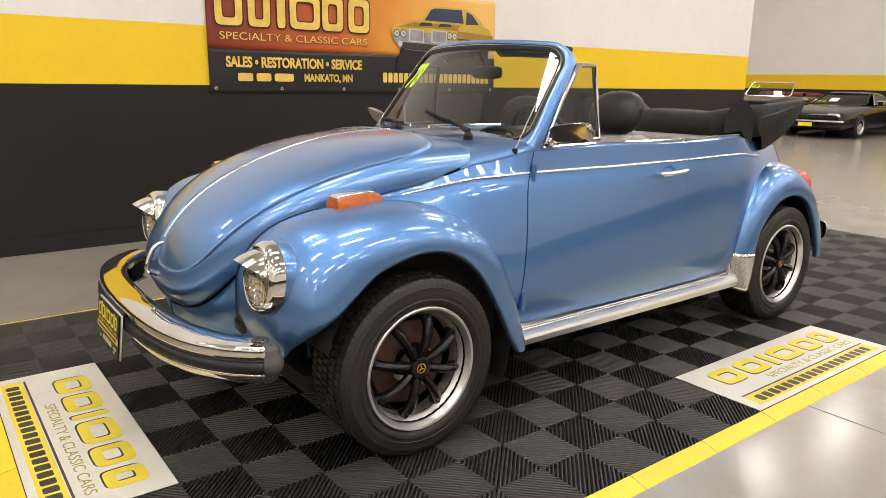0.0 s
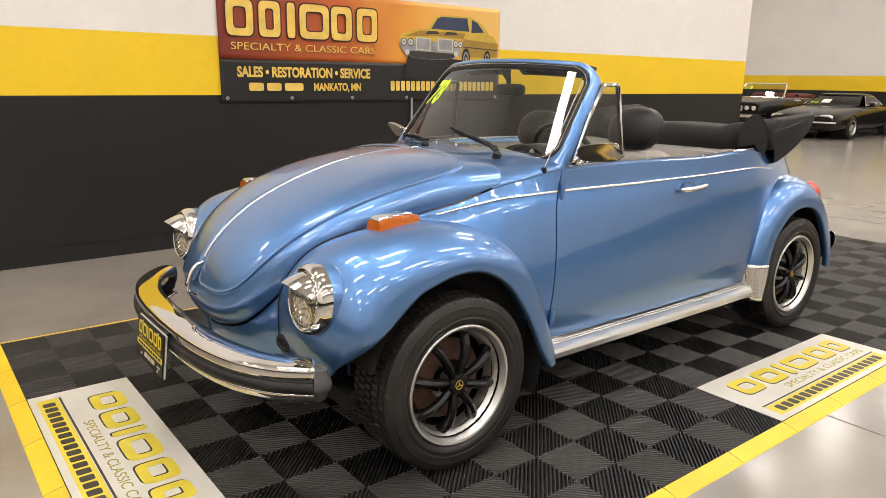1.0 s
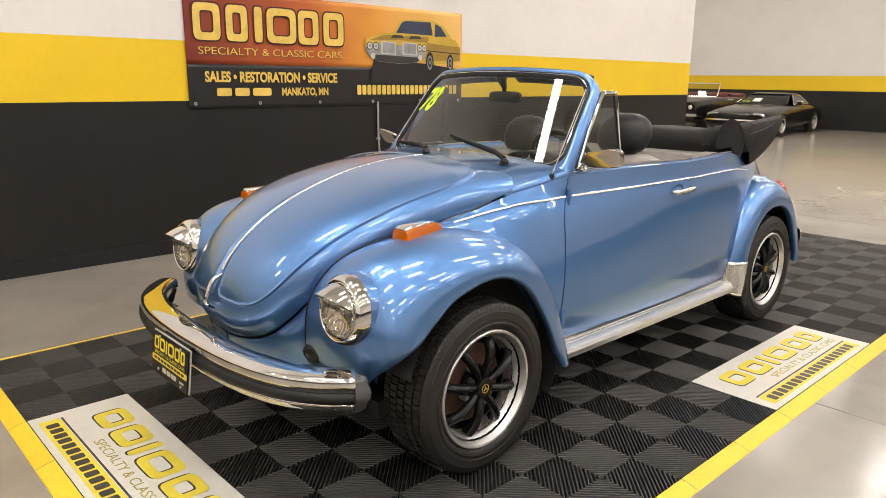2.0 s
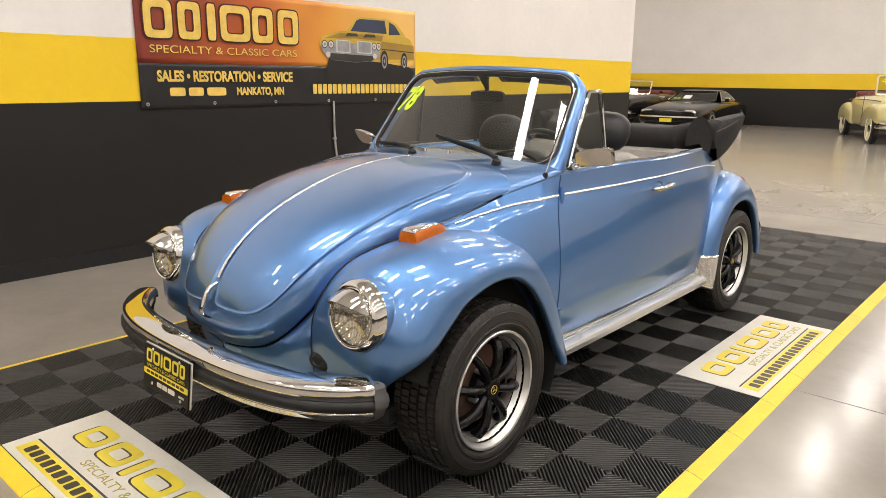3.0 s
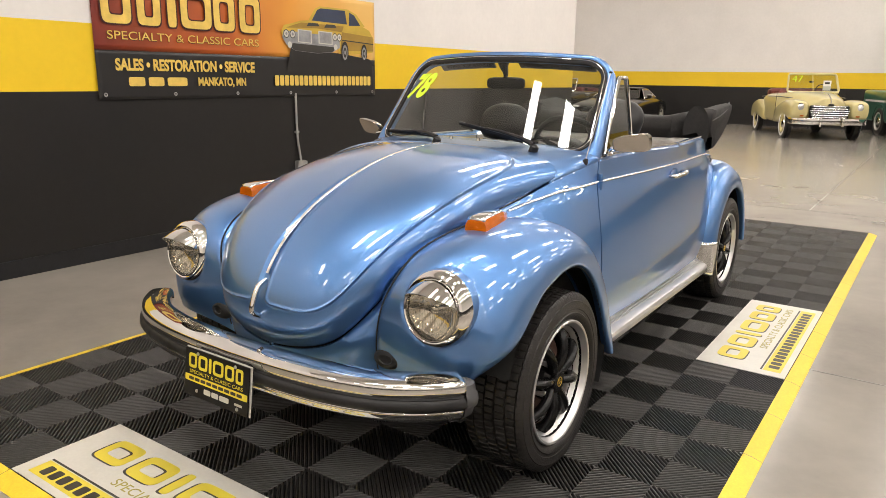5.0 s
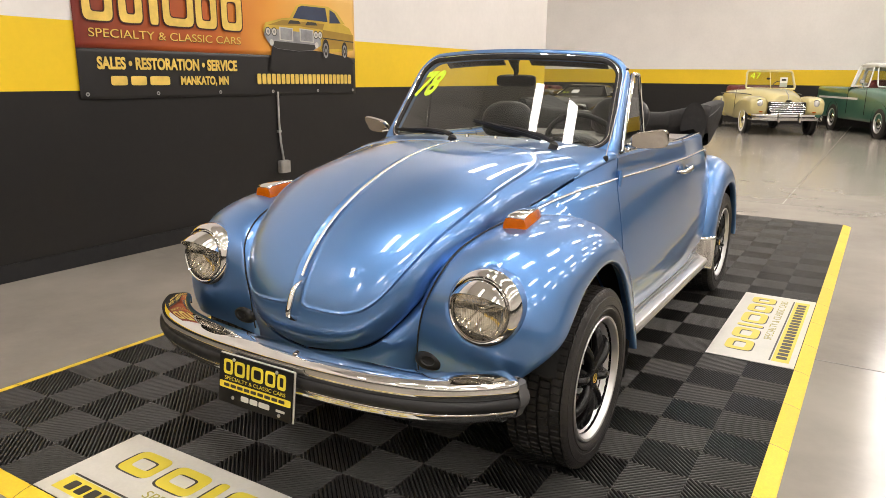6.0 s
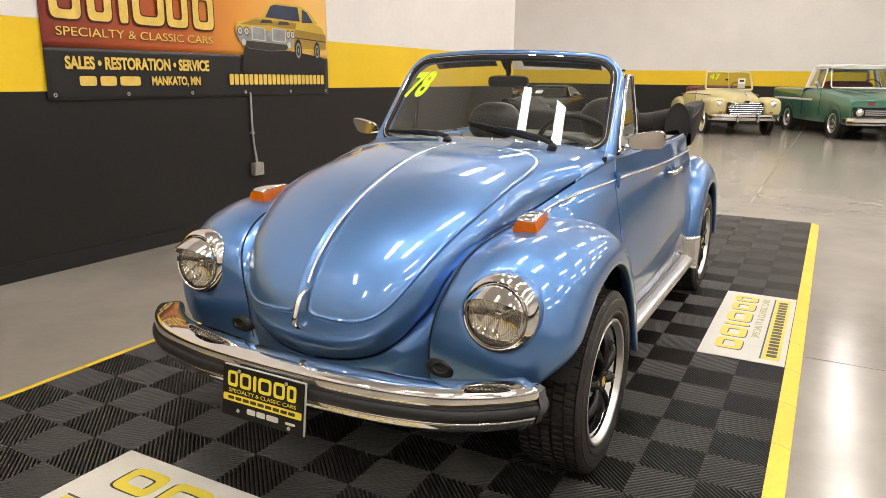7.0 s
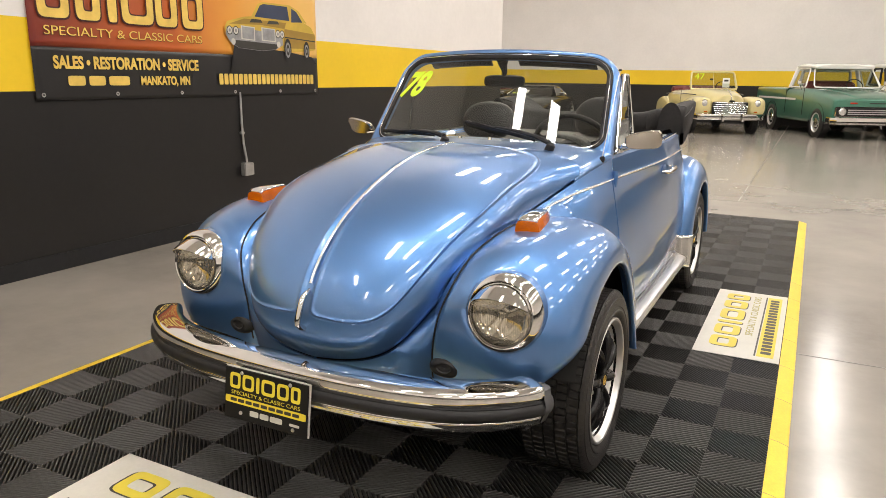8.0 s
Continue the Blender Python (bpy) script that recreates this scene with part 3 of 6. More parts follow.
# panel between the hood edge and the fender, running down to the apron
BRIDGE = spline([(0.640, 0.36, 0.700), (0.600, 0.30, 0.755), (0.555, 0.20, 0.805), (0.520, 0.10, 0.832), (0.500, 0.0, 0.838), (0.488, -0.10, 0.832),
                 (0.475, -0.20, 0.810), (0.460, -0.30, 0.785), (0.445, -0.38, 0.750), (0.425, -0.43, 0.705), (0.400, -0.455, 0.650), (0.385, -0.472, 0.59),
                 (0.375, -0.472, 0.53), (0.370, -0.468, 0.47), (0.360, -0.46, 0.41), (0.290, -0.50, 0.365), (0.150, -0.545, 0.350), (0.004, -0.56, 0.345)], 60)
rows = []
for i in range(60):
    e, b = Vector(HOOD_E[i]), Vector(BRIDGE[i])
    under = Vector((e.x * 0.97, e.y + 0.012, e.z - 0.010))
    lip = e.lerp(b, 0.035) + Vector((0, 0.002, -0.005))
    mid = e.lerp(b, 0.55) + (Vector((0.006, -0.010, 0.004)) if i > 20 else Vector((0.004, 0, 0.006)))
    inner = b + Vector((0.03, 0.04, -0.05))
    rows.append([under, lip, e.lerp(b, 0.3) + (mid - e.lerp(b, 0.55)) * 0.8 + Vector((0, 0.002, -0.006)), mid, b, inner])
for side in (1, -1):
    part("front_apron", Geo().grid([[(side * p[0], p[1], p[2]) for p in r] for r in rows]), PAINT, CAR, angle=70)

# body sides: sections from the waist down to the sill at several stations
SIDE = {
    -0.30: [(0.435, 0.765), (0.45, 0.75), (0.47, 0.72), (0.50, 0.62), (0.52, 0.52), (0.53, 0.42), (0.53, 0.33)],
    0.00: [(0.462, 0.848), (0.475, 0.838), (0.50, 0.80), (0.54, 0.68), (0.56, 0.55), (0.57, 0.43), (0.57, 0.33)],
    0.20: [(0.488, 0.885), (0.502, 0.872), (0.53, 0.83), (0.59, 0.70), (0.62, 0.56), (0.63, 0.43), (0.62, 0.33)],
    0.36: [(0.548, 0.945), (0.566, 0.905), (0.595, 0.85), (0.640, 0.70), (0.665, 0.56), (0.67, 0.43), (0.65, 0.33)],
    0.50: [(0.566, 0.968), (0.592, 0.912), (0.618, 0.85), (0.655, 0.70), (0.680, 0.56), (0.685, 0.43), (0.665, 0.33)],
    0.64: [(0.596, 0.996), (0.610, 0.918), (0.632, 0.85), (0.668, 0.70), (0.690, 0.56), (0.695, 0.43), (0.675, 0.33)],
    1.10: [(0.630, 1.006), (0.645, 0.920), (0.664, 0.85), (0.692, 0.70), (0.708, 0.56), (0.708, 0.43), (0.685, 0.33)],
    1.57: [(0.645, 0.999), (0.660, 0.922), (0.678, 0.85), (0.700, 0.70), (0.712, 0.56), (0.708, 0.43), (0.685, 0.33)],
    2.05: [(0.633, 1.006), (0.648, 0.925), (0.668, 0.85), (0.690, 0.70), (0.700, 0.56), (0.695, 0.43), (0.67, 0.33)],
    2.35: [(0.560, 0.960), (0.600, 0.890), (0.630, 0.82), (0.660, 0.70), (0.67, 0.56), (0.66, 0.43), (0.63, 0.33)],
    2.65: [(0.490, 0.930), (0.530, 0.850), (0.560, 0.78), (0.590, 0.68), (0.60, 0.55), (0.59, 0.43), (0.56, 0.33)],
    2.95: [(0.380, 0.800), (0.410, 0.740), (0.430, 0.69), (0.450, 0.60), (0.46, 0.50), (0.45, 0.42), (0.42, 0.33)],
    3.16: [(0.200, 0.600), (0.220, 0.570), (0.230, 0.54), (0.240, 0.50), (0.24, 0.46), (0.24, 0.40), (0.22, 0.34)],
}
SIDE_Y = sorted(SIDE)
SIDE_FINE = {y: spline(SIDE[y], 25) for y in SIDE_Y}


def side_section(y):
    """The half section of the body at y: 25 (x, z) pairs from waist to sill, smooth from station to station."""
    y = min(max(y, SIDE_Y[0]), SIDE_Y[-1])
    i = min(max(k for k in range(len(SIDE_Y)) if SIDE_Y[k] <= y), len(SIDE_Y) - 2)
    t = (y - SIDE_Y[i]) / (SIDE_Y[i + 1] - SIDE_Y[i])
    q = [SIDE_FINE[SIDE_Y[min(max(k, 0), len(SIDE_Y) - 1)]] for k in (i - 1, i, i + 1, i + 2)]
    lin = q[1] + (q[2] - q[1]) * t
    cub = 0.5 * (2 * q[1] + (q[2] - q[0]) * t + (2 * q[0] - 5 * q[1] + 4 * q[2] - q[3]) * t * t + (3 * q[1] - q[0] - 3 * q[2] + q[3]) * t ** 3)
    return 0.5 * lin + 0.5 * cub


def side_point(y, k, out=0.0):
    x, z = side_section(y)[k]
    return Vector((x + out, y, z))


def door_front(z):
    return 0.512 + (z - 0.40) * 0.235


def door_rear(z):
    return 1.482 + (z - 0.37) * 0.175


def side_panel(y_of, n, out=0.0, k0=0, k1=25):
    """Rows of a panel on the body side; y_of gives its start and end for a height."""
    rows = []
    for i in range(n):
        r = []
        for k in range(k0, k1):
            z = 1.0 - 0.67 * k / 24
            a, b = y_of(z)
            r.append(side_point(a + (b - a) * i / (n - 1), k, out))
        rows.append(r)
    return rows


def turned_in(rows, depth=0.022):
    """Adds returned edges to a panel so that its rim has depth."""
    first = [Vector((p[0] - depth, p[1] + 0.002, p[2])) for p in rows[0]]
    last = [Vector((p[0] - depth, p[1] - 0.002, p[2])) for p in rows[-1]]
    return [first] + rows + [last]


GAP = 0.0017
for side, nm in ((1, "left"), (-1, "right")):
    mir = Matrix.Diagonal((side, 1, 1, 1))
    quarter = part("front_quarter", Geo().grid(turned_in(side_panel(lambda z: (-0.30, door_front(z) - GAP), 24))).move(mir), PAINT, CAR, angle=60)
    rear = part("rear_quarter", Geo().grid(turned_in(side_panel(lambda z: (door_rear(z) + GAP, 3.16), 40))).move(mir), PAINT, CAR, angle=60)
    door = part("door", Geo().grid(turned_in(side_panel(lambda z: (door_front(z) + GAP, door_rear(z) - GAP), 24, 0.002))).move(mir), PAINT, CAR, angle=60)
    # dark sheet added over the blue quarter to darken the wheel opening
    part("inner_arch", Geo().grid(side_panel(lambda z: (-0.30, float(np.interp(z, (0.30, 0.37, 0.47, 0.56, 0.64, 0.70), (0.46, 0.43, 0.375, 0.32, 0.25, 0.17)))), 20, 0.005, 9)).move(mir), DARK, quarter)
    # dark sheet added behind the side panels to darken the door gaps
    part("inner_sill", Geo().grid(side_panel(lambda z: (0.3, 2.2), 16, -0.03, 1)).move(mir), DARK, CAR)
    # top of the door and quarter, with the inner trim
    for a, b, who in ((0.655, 1.585, door), (1.595, 2.08, rear)):
        cap = [[side_point(y, 0), side_point(y, 0, -0.012) + Vector((0, 0, 0.008)), side_point(y, 0, -0.05) + Vector((0, 0, 0.008)), side_point(y, 0, -0.062) + Vector((0, 0, -0.01))] for y in np.linspace(a, b, 14)]
        part("waist_rail", Geo().grid(cap).move(mir), PAINT, who)
        part("window_slot_trim", Geo().tube([side_point(y, 0, -0.016) + Vector((0, 0, 0.011)) for y in np.linspace(a + 0.01, b - 0.01, 12)], 0.006, 8).move(mir), CHROME, who, "chrome waist moulding")
        inner = [[side_point(y, 0, -0.058) + Vector((0, 0, 0.0)), side_point(y, 0, -0.075) + Vector((0, 0, -0.2)), side_point(y, 0, -0.06) + Vector((0, 0, -0.55))] for y in np.linspace(a, b, 12)]
        part("inner_panel", Geo().grid(inner).move(mir), GREYCLOTH, who)
    # belt moulding in three lengths
    for (a, b, who) in ((0.10, 0.618, quarter), (0.638, 1.568, door), (1.586, 2.26, rear)):
        pts = [side_point(y, 4, 0.004) for y in np.linspace(a, b, 26)]
        part("belt_moulding", Geo().tube(pts, 0.0072, 8, squash=0.8).move(mir), TRIM, who, "thin chrome belt moulding")
    # pull handle in its scoop
    h = Vector((side_section(1.43)[7][0], 1.43, 0.875))
    part("handle_scoop", Geo().grid([[(h.x + 0.006 + 0.001 * math.cos(a) - 0.018 * (1 - r * r), h.y - 0.005 + 0.055 * r * math.cos(a), h.z - 0.012 + 0.042 * r * math.sin(a)) for a in np.linspace(0, math.tau, 25)] for r in (0.02, 0.4, 0.7, 0.9, 1.0)]).move(mir), PAINT, door)
    part("door_handle", Geo().tube(spline([(h.x + 0.01, h.y - 0.085, h.z - 0.004), (h.x + 0.040, h.y - 0.075, h.z - 0.002), (h.x + 0.046, h.y, h.z), (h.x + 0.046, h.y + 0.06, h.z + 0.004), (h.x + 0.036, h.y + 0.085, h.z + 0.005), (h.x + 0.01, h.y + 0.088, h.z + 0.004)], 22), [0.009 + 0.004 * math.sin(k / 21 * math.pi) for k in range(22)], 10).move(mir), CHROME, door, "chrome pull handle")
    for z in (0.885, 0.43):
        k = int(round((1.0 - z) / 0.67 * 24))
        p = side_point(door_front(z) + 0.012, k, 0.006)
        part("door_hinge", Geo().tube([p + Vector((0.0, 0, -0.035)), p + Vector((0.003, 0.002, 0.0)), p + Vector((0, 0.004, 0.03))], 0.011, 10).move(mir), PAINT, door)

# floor pan and cowl
part("floor_pan", Geo().box(-0.60, 0.60, -0.35, 2.95, 0.24, 0.30), DARK, CAR)
# dark box added behind the bumper to close a see-through gap
part("front_valance", Geo().box(-0.34, 0.34, -0.447, -0.415, 0.30, 0.52), DARK, CAR, bevel=0.01)
part("underbody", Geo().box(-0.46, 0.46, -0.36, 0.42, 0.30, 0.62), DARK, CAR)
rows = []
for i in range(17):
    y = 0.33 + 0.34 * i / 16
    xe, ze = side_section(y)[0]
    top = 1.046 + 0.018 * i / 16
    row = []
    for u in np.linspace(-1, 1, 41):
        th = abs(u) * math.pi / 2
        s, w = math.sin(th) ** 0.9, 1 - math.cos(th) ** (0.86 - 0.2 * i / 16)
        row.append((math.copysign(xe * s, u), y + 0.06 * (1 - u * u) * (1 - i / 16) - 0.03 * (1 - u * u) * i / 16, top + (ze - top) * w - 0.004))
    rows.append(row)
part("cowl", Geo().grid(rows), PAINT, CAR, angle=60, thick=0.01)

# fenders: lip (y, z), crown (y, z), where it meets the body (x)
FRONT_FENDER = [(-0.452, 0.424, -0.478, 0.405, 0.36), (-0.440, 0.460, -0.492, 0.470, 0.36), (-0.40, 0.505, -0.497, 0.56, 0.365), (-0.335, 0.560, -0.495, 0.655, 0.385),
                (-0.265, 0.618, -0.462, 0.745, 0.415), (-0.19, 0.675, -0.385, 0.812, 0.435), (-0.11, 0.703, -0.27, 0.850, 0.455),
                (-0.03, 0.720, -0.13, 0.868, 0.47), (0.06, 0.718, 0.02, 0.870, 0.49), (0.14, 0.690, 0.15, 0.845, 0.53), (0.215, 0.635, 0.27, 0.785, 0.58),
                (0.28, 0.555, 0.365, 0.69, 0.62), (0.335, 0.465, 0.43, 0.57, 0.65), (0.385, 0.365, 0.475, 0.44, 0.665), (0.425, 0.295, 0.505, 0.34, 0.67),
                (0.44, 0.275, 0.51, 0.285, 0.67)]
REAR_FENDER = [(2.098, 0.42, 1.990, 0.42, 0.62), (2.118, 0.50, 2.01, 0.52, 0.62), (2.158, 0.57, 2.05, 0.63, 0.62), (2.23, 0.64, 2.12, 0.73, 0.60), (2.31, 0.685, 2.22, 0.815, 0.58),
               (2.42, 0.702, 2.36, 0.865, 0.55), (2.53, 0.685, 2.53, 0.865, 0.50), (2.62, 0.635, 2.68, 0.810, 0.46), (2.69, 0.55, 2.80, 0.72, 0.43),
               (2.75, 0.45, 2.88, 0.60, 0.40), (2.79, 0.36, 2.92, 0.46, 0.40), (2.80, 0.31, 2.92, 0.36, 0.40)]
REAR_GUARD = [(2.060, 0.225, 1.985, 0.240, 0.635), (2.080, 0.30, 1.985, 0.30, 0.632), (2.092, 0.36, 1.987, 0.36, 0.628), (2.098, 0.422, 1.990, 0.425, 0.625)]


def fender(stations, width, n_rows, lip=True, swell=2.25, grow=0.0):
    S = spline(stations, n_rows)
    rows = []
    for ly, lz, oy, oz, xb in S:
        row = []
        outer = width - (0.12 * ease(0.59, 0.40, lz) ** 1.4 if lip and ly < 0 else 0.0)
        if lip:
            d = Vector((ly - oy, lz - oz)).normalized() if abs(ly - oy) + abs(lz - oz) > 1e-6 else Vector((0, -1))
            row += [(outer - 0.035, ly + d.x * 0.004, lz + d.y * 0.004), (outer - 0.012, ly + d.x * 0.012, lz + d.y * 0.012), (outer - 0.003, ly + d.x * 0.009, lz + d.y * 0.009)]
        for th in np.linspace(0, math.pi / 2, 56 if lip else 26):
            c, s = math.cos(th) ** (2 / swell), math.sin(th) ** (2 / swell)
            x = xb + (outer + grow - xb) * c
            dip = 0.028 * max(0.0, 1 - (x - xb) / 0.19) ** 2 if lip else 0.0
            y, z = ly + (oy - ly) * s + (dip * 0.5 if oy < 0 else 0.0), lz + (oz - lz) * s - dip
            if lip and y < -0.25:
                y += 0.06 * ease(0.112, 0.094, math.hypot(x - 0.587, z - 0.655))
            row.append((x, y, z))
        if lip:
            row.append((xb - 0.035, row[-1][1] + (0.022 if oy < 1 else 0.0), row[-1][2] - 0.022))
        rows.append(row)
    return rows


for side in (1, -1):
    mir = Matrix.Diagonal((side, 1, 1, 1))
    ff = part("front_fender", Geo().grid(fender(FRONT_FENDER, 0.795, 128)).move(mir), PAINT, CAR, angle=60)
    seam = fender(FRONT_FENDER, 0.795, 128)
    hub = Vector((0, 0.0, 0.33))
    # dark sheet added under the fender so that its blue inside reads dark
    dark_sheet = [[Vector((p[0] - 0.012, p[1], p[2])) + Vector((0, hub.y - p[1], hub.z - p[2])).normalized() * 0.014 for p in r[3:-21]] for r in fender(FRONT_FENDER, 0.795, 40)]
    part("fender_liner", Geo().grid(dark_sheet).move(mir), DARK, ff)
    part("fender_piping", Geo().tube([Vector(r[-2]) + Vector((0.001, 0, 0.002)) for r in seam[4:120]], 0.0032, 6).move(mir), BLACKTRIM, ff)
    rf = part("rear_fender", Geo().grid(fender(REAR_FENDER, 0.755, 52)).move(mir), PAINT, CAR, angle=60)
    seam = fender(REAR_FENDER, 0.755, 52)
    part("fender_piping", Geo().tube([Vector(r[-2]) + Vector((0.004, -0.002, 0.002)) for r in seam[1:30]], 0.004, 6).move(mir), BLACKTRIM, rf)
    gr = fender(REAR_GUARD, 0.757, 12, lip=False, grow=0.004)
    part("stone_guard", Geo().grid(gr).move(mir), CHROME, rf, "polished metal stone guard", thick=0.004)
    part("wheel_well", Geo().grid([[(x, 0.02 + r * math.cos(a), 0.34 + r * math.sin(a)) for x, r in ((0.775, 0.385), (0.60, 0.40), (0.47, 0.40), (0.46, 0.05))] for a in np.linspace(-0.45, math.pi - 0.25, 30)]).move(mir), DARK, ff)
    part("wheel_well", Geo().grid([[(x, 2.45 + r * math.cos(a), 0.34 + r * math.sin(a)) for x, r in ((0.735, 0.355), (0.60, 0.37), (0.47, 0.37), (0.46, 0.05))] for a in np.linspace(0.2, math.pi - 0.2, 30)]).move(mir), DARK, rf)
    # tail lamp
    tl = part("tail_lamp", Geo().revolve([(-0.02, 0.085), (0.02, 0.085), (0.05, 0.07), (0.065, 0.03), (0.067, 0.0005)], 24, Matrix.Translation((0.56, 2.845, 0.69)) @ pose(0, 0, 0, 0, -28, 90) @ Matrix.Diagonal((1, 0.8, 1.15, 1))).move(mir), RED, rf, "large red round tail lamp")
    # headlamp: bucket, ring, lens, eyebrow
    hm = Matrix.Translation((0.587, -0.455, 0.655)) @ pose(0, 0, 0, 0, 0, -90) @ pose(0, 0, 0, 0, -7, 0)
    hl = part("headlamp", Geo().revolve([(-0.10, 0.122), (-0.04, 0.121), (0.0, 0.1185), (0.02, 0.112)], 48, hm).move(mir), PAINT, ff)
    part("chrome_ring", Geo().revolve([(0.0, 0.119), (0.018, 0.118), (0.032, 0.113), (0.042, 0.105), (0.045, 0.100), (0.043, 0.097), (0.040, 0.0965), (0.043, 0.095), (0.043, 0.091), (0.034, 0.089), (0.025, 0.089)], 48, hm).move(mir), CHROME, hl, "wide chrome headlamp ring")
    part("reflector", Geo().revolve([(0.034, 0.0895), (0.026, 0.083), (0.014, 0.065), (0.006, 0.045), (0.002, 0.025), (0.001, 0.0004)], 40, hm).move(mir), BOWL, hl)
    part("bulb_shield", Geo().revolve([(0.000, 0.014), (0.028, 0.014), (0.033, 0.009), (0.034, 0.0004)], 20, hm).move(mir), BOWL, hl)
    ln = part("lens", Geo().revolve([(0.034, 0.090), (0.046, 0.080), (0.054, 0.060), (0.059, 0.035), (0.061, 0.012), (0.061, 0.0004)], 40, hm).move(mir), FLUTED, hl, "domed headlamp glass with upright ribs")
    ln.visible_shadow = False
    g = Geo()
    for w in np.linspace(-0.078, 0.078, 27):
        top = min(0.018, math.sqrt(0.086 ** 2 - w * w))
        line = [(w, h) for h in np.linspace(-math.sqrt(0.086 ** 2 - w * w), top, 9)]
        g.tube([hm @ Vector((float(np.interp(math.hypot(a, h), (0, 0.012, 0.035, 0.060, 0.080, 0.090), (0.061, 0.061, 0.059, 0.054, 0.046, 0.034))) + 0.0004, a, h)) for a, h in line], 0.0009, 5)
    part("pressed_ribs", g.move(mir), RIBGLASS, ln).visible_shadow = False
    brow = []
    for a in np.linspace(math.radians(14), math.radians(166), 33):
        ca, sa = math.cos(a), math.sin(a)
        k = (sa - math.sin(math.radians(14))) / (1 - math.sin(math.radians(14)))
        root = Vector((0.046, 0.0925 * ca, 0.0925 * sa))
        back = Vector((0.034, 0.0905 * ca, 0.0905 * sa))
        tip = Vector((0.050 + 0.066 * k ** 0.85, 0.0925 * ca * (1 - 0.06 * k), 0.0925 * sa - 0.036 * k))
        brow.append([hm @ p for p in (back, root, root.lerp(tip, 0.33) + Vector((0, 0, 0.003 * k)), root.lerp(tip, 0.67) + Vector((0, 0, 0.003 * k)), tip, tip + Vector((-0.003, 0, -0.003)))])
    part("headlamp_visor", Geo().grid(brow).move(mir), CHROME, hl, "chrome eyebrow visor", thick=0.002)
    # turn signal on the fender: bottom follows the fender, top is level
    sm = Matrix.Translation((0.546, 0, 0)) @ Matrix.Rotation(radians(2), 4, "Z")
    body = []
    for y, w, z0, z1 in ((-0.216, 1.0, 0.806, 0.850), (-0.212, 1.08, 0.804, 0.878), (-0.200, 1.1, 0.806, 0.888), (-0.13, 1.0, 0.820, 0.893), (-0.075, 0.80, 0.832, 0.893), (-0.035, 0.56, 0.842, 0.882), (-0.018, 0.38, 0.846, 0.862)):
        h = z1 - z0
        body.append([(0.041 * w * x, y, z0 + h * z) for x, z in ((-1.05, 0), (-1.0, 0.1), (-0.86, 0.80), (-0.72, 0.96), (-0.4, 1.0), (0.4, 1.0), (0.72, 0.96), (0.86, 0.80), (1.0, 0.1), (1.05, 0))])
    sig = part("turn_signal", Geo().grid([[(1.10 * r[0][0], r[0][1], r[0][2] - 0.022), (1.10 * r[0][0], r[0][1], r[0][2] + 0.003), (1.10 * r[9][0], r[9][1], r[9][2] + 0.003), (1.10 * r[9][0], r[9][1], r[9][2] - 0.022)] for r in body]).move(sm).move(mir), BLACKTRIM, ff, "amber turn signal with a chrome cap")
    g = Geo().grid(body)
    g.fan(body[0]).fan(body[-1])
    part("amber_lens", g.move(sm).move(mir), AMBER, sig)
    cap = [[(p[0] * 1.02, p[1], p[2] + 0.003) for p in r[3:7]] for r in body[1:6]]
    part("chrome_cap", Geo().grid(cap).move(sm).move(mir), CHROME, sig, thick=0.004)
    # tow eye rubber at the apron
    part("bumper_bracket_seal", Geo().revolve([(-0.03, 0.052), (0.006, 0.050), (0.020, 0.045), (0.030, 0.036), (0.033, 0.022), (0.029, 0.018), (0.028, 0.0005)], 28, Matrix.Translation((0.405, -0.462, 0.455)) @ pose(0, 0, 0, 0, -8, -84) @ Matrix.Diagonal((1, 1.15, 0.72, 1))).move(mir), BLACKTRIM, ff, "black rubber sleeve of the bumper bracket")
    # running board
    rb = []
    for y in (0.498, 0.503, 0.56, 1.0, 1.5, 1.93, 1.985, 1.990):
        w = 0.006 if y in (0.498, 1.990) else 0
        rb.append([(0.60, y, 0.318), (0.64, y, 0.320), (0.665, y, 0.318), (0.672, y, 0.312), (0.690, y, 0.313), (0.725, y, 0.312 - w), (0.740 - w, y, 0.304), (0.746 - w, y, 0.292), (0.742 - w, y, 0.268 + w), (0.72, y, 0.262 + w), (0.60, y, 0.262)])
    run = part("running_board", Geo().grid(rb).move(mir), ALU, CAR, "ribbed bright aluminium running board", angle=30)
    g = Geo()
    for x in (0.618, 0.632, 0.646, 0.660, 0.682, 0.700):
        g.tube([(x, 0.52, 0.3150 if x > 0.67 else 0.3195), (x, 1.97, 0.3150 if x > 0.67 else 0.3195)], 0.0032, 6)
    part("tread_rib", g.move(mir), ALU, run)
    part("end_cap", Geo().box(0.66, 0.748, 0.488, 0.500, 0.258, 0.316).move(mir), BLACKTRIM, run, bevel=0.004)


# ---- bumpers and plate ----
def bumper_path(n):
    half = spline([(0.0, -0.778), (0.20, -0.772), (0.38, -0.752), (0.54, -0.708), (0.655, -0.640), (0.722, -0.575), (0.742, -0.545)], n)
    return [(-x, y) for x, y in half[::-1]] + [(x, y) for x, y in half[1:]]


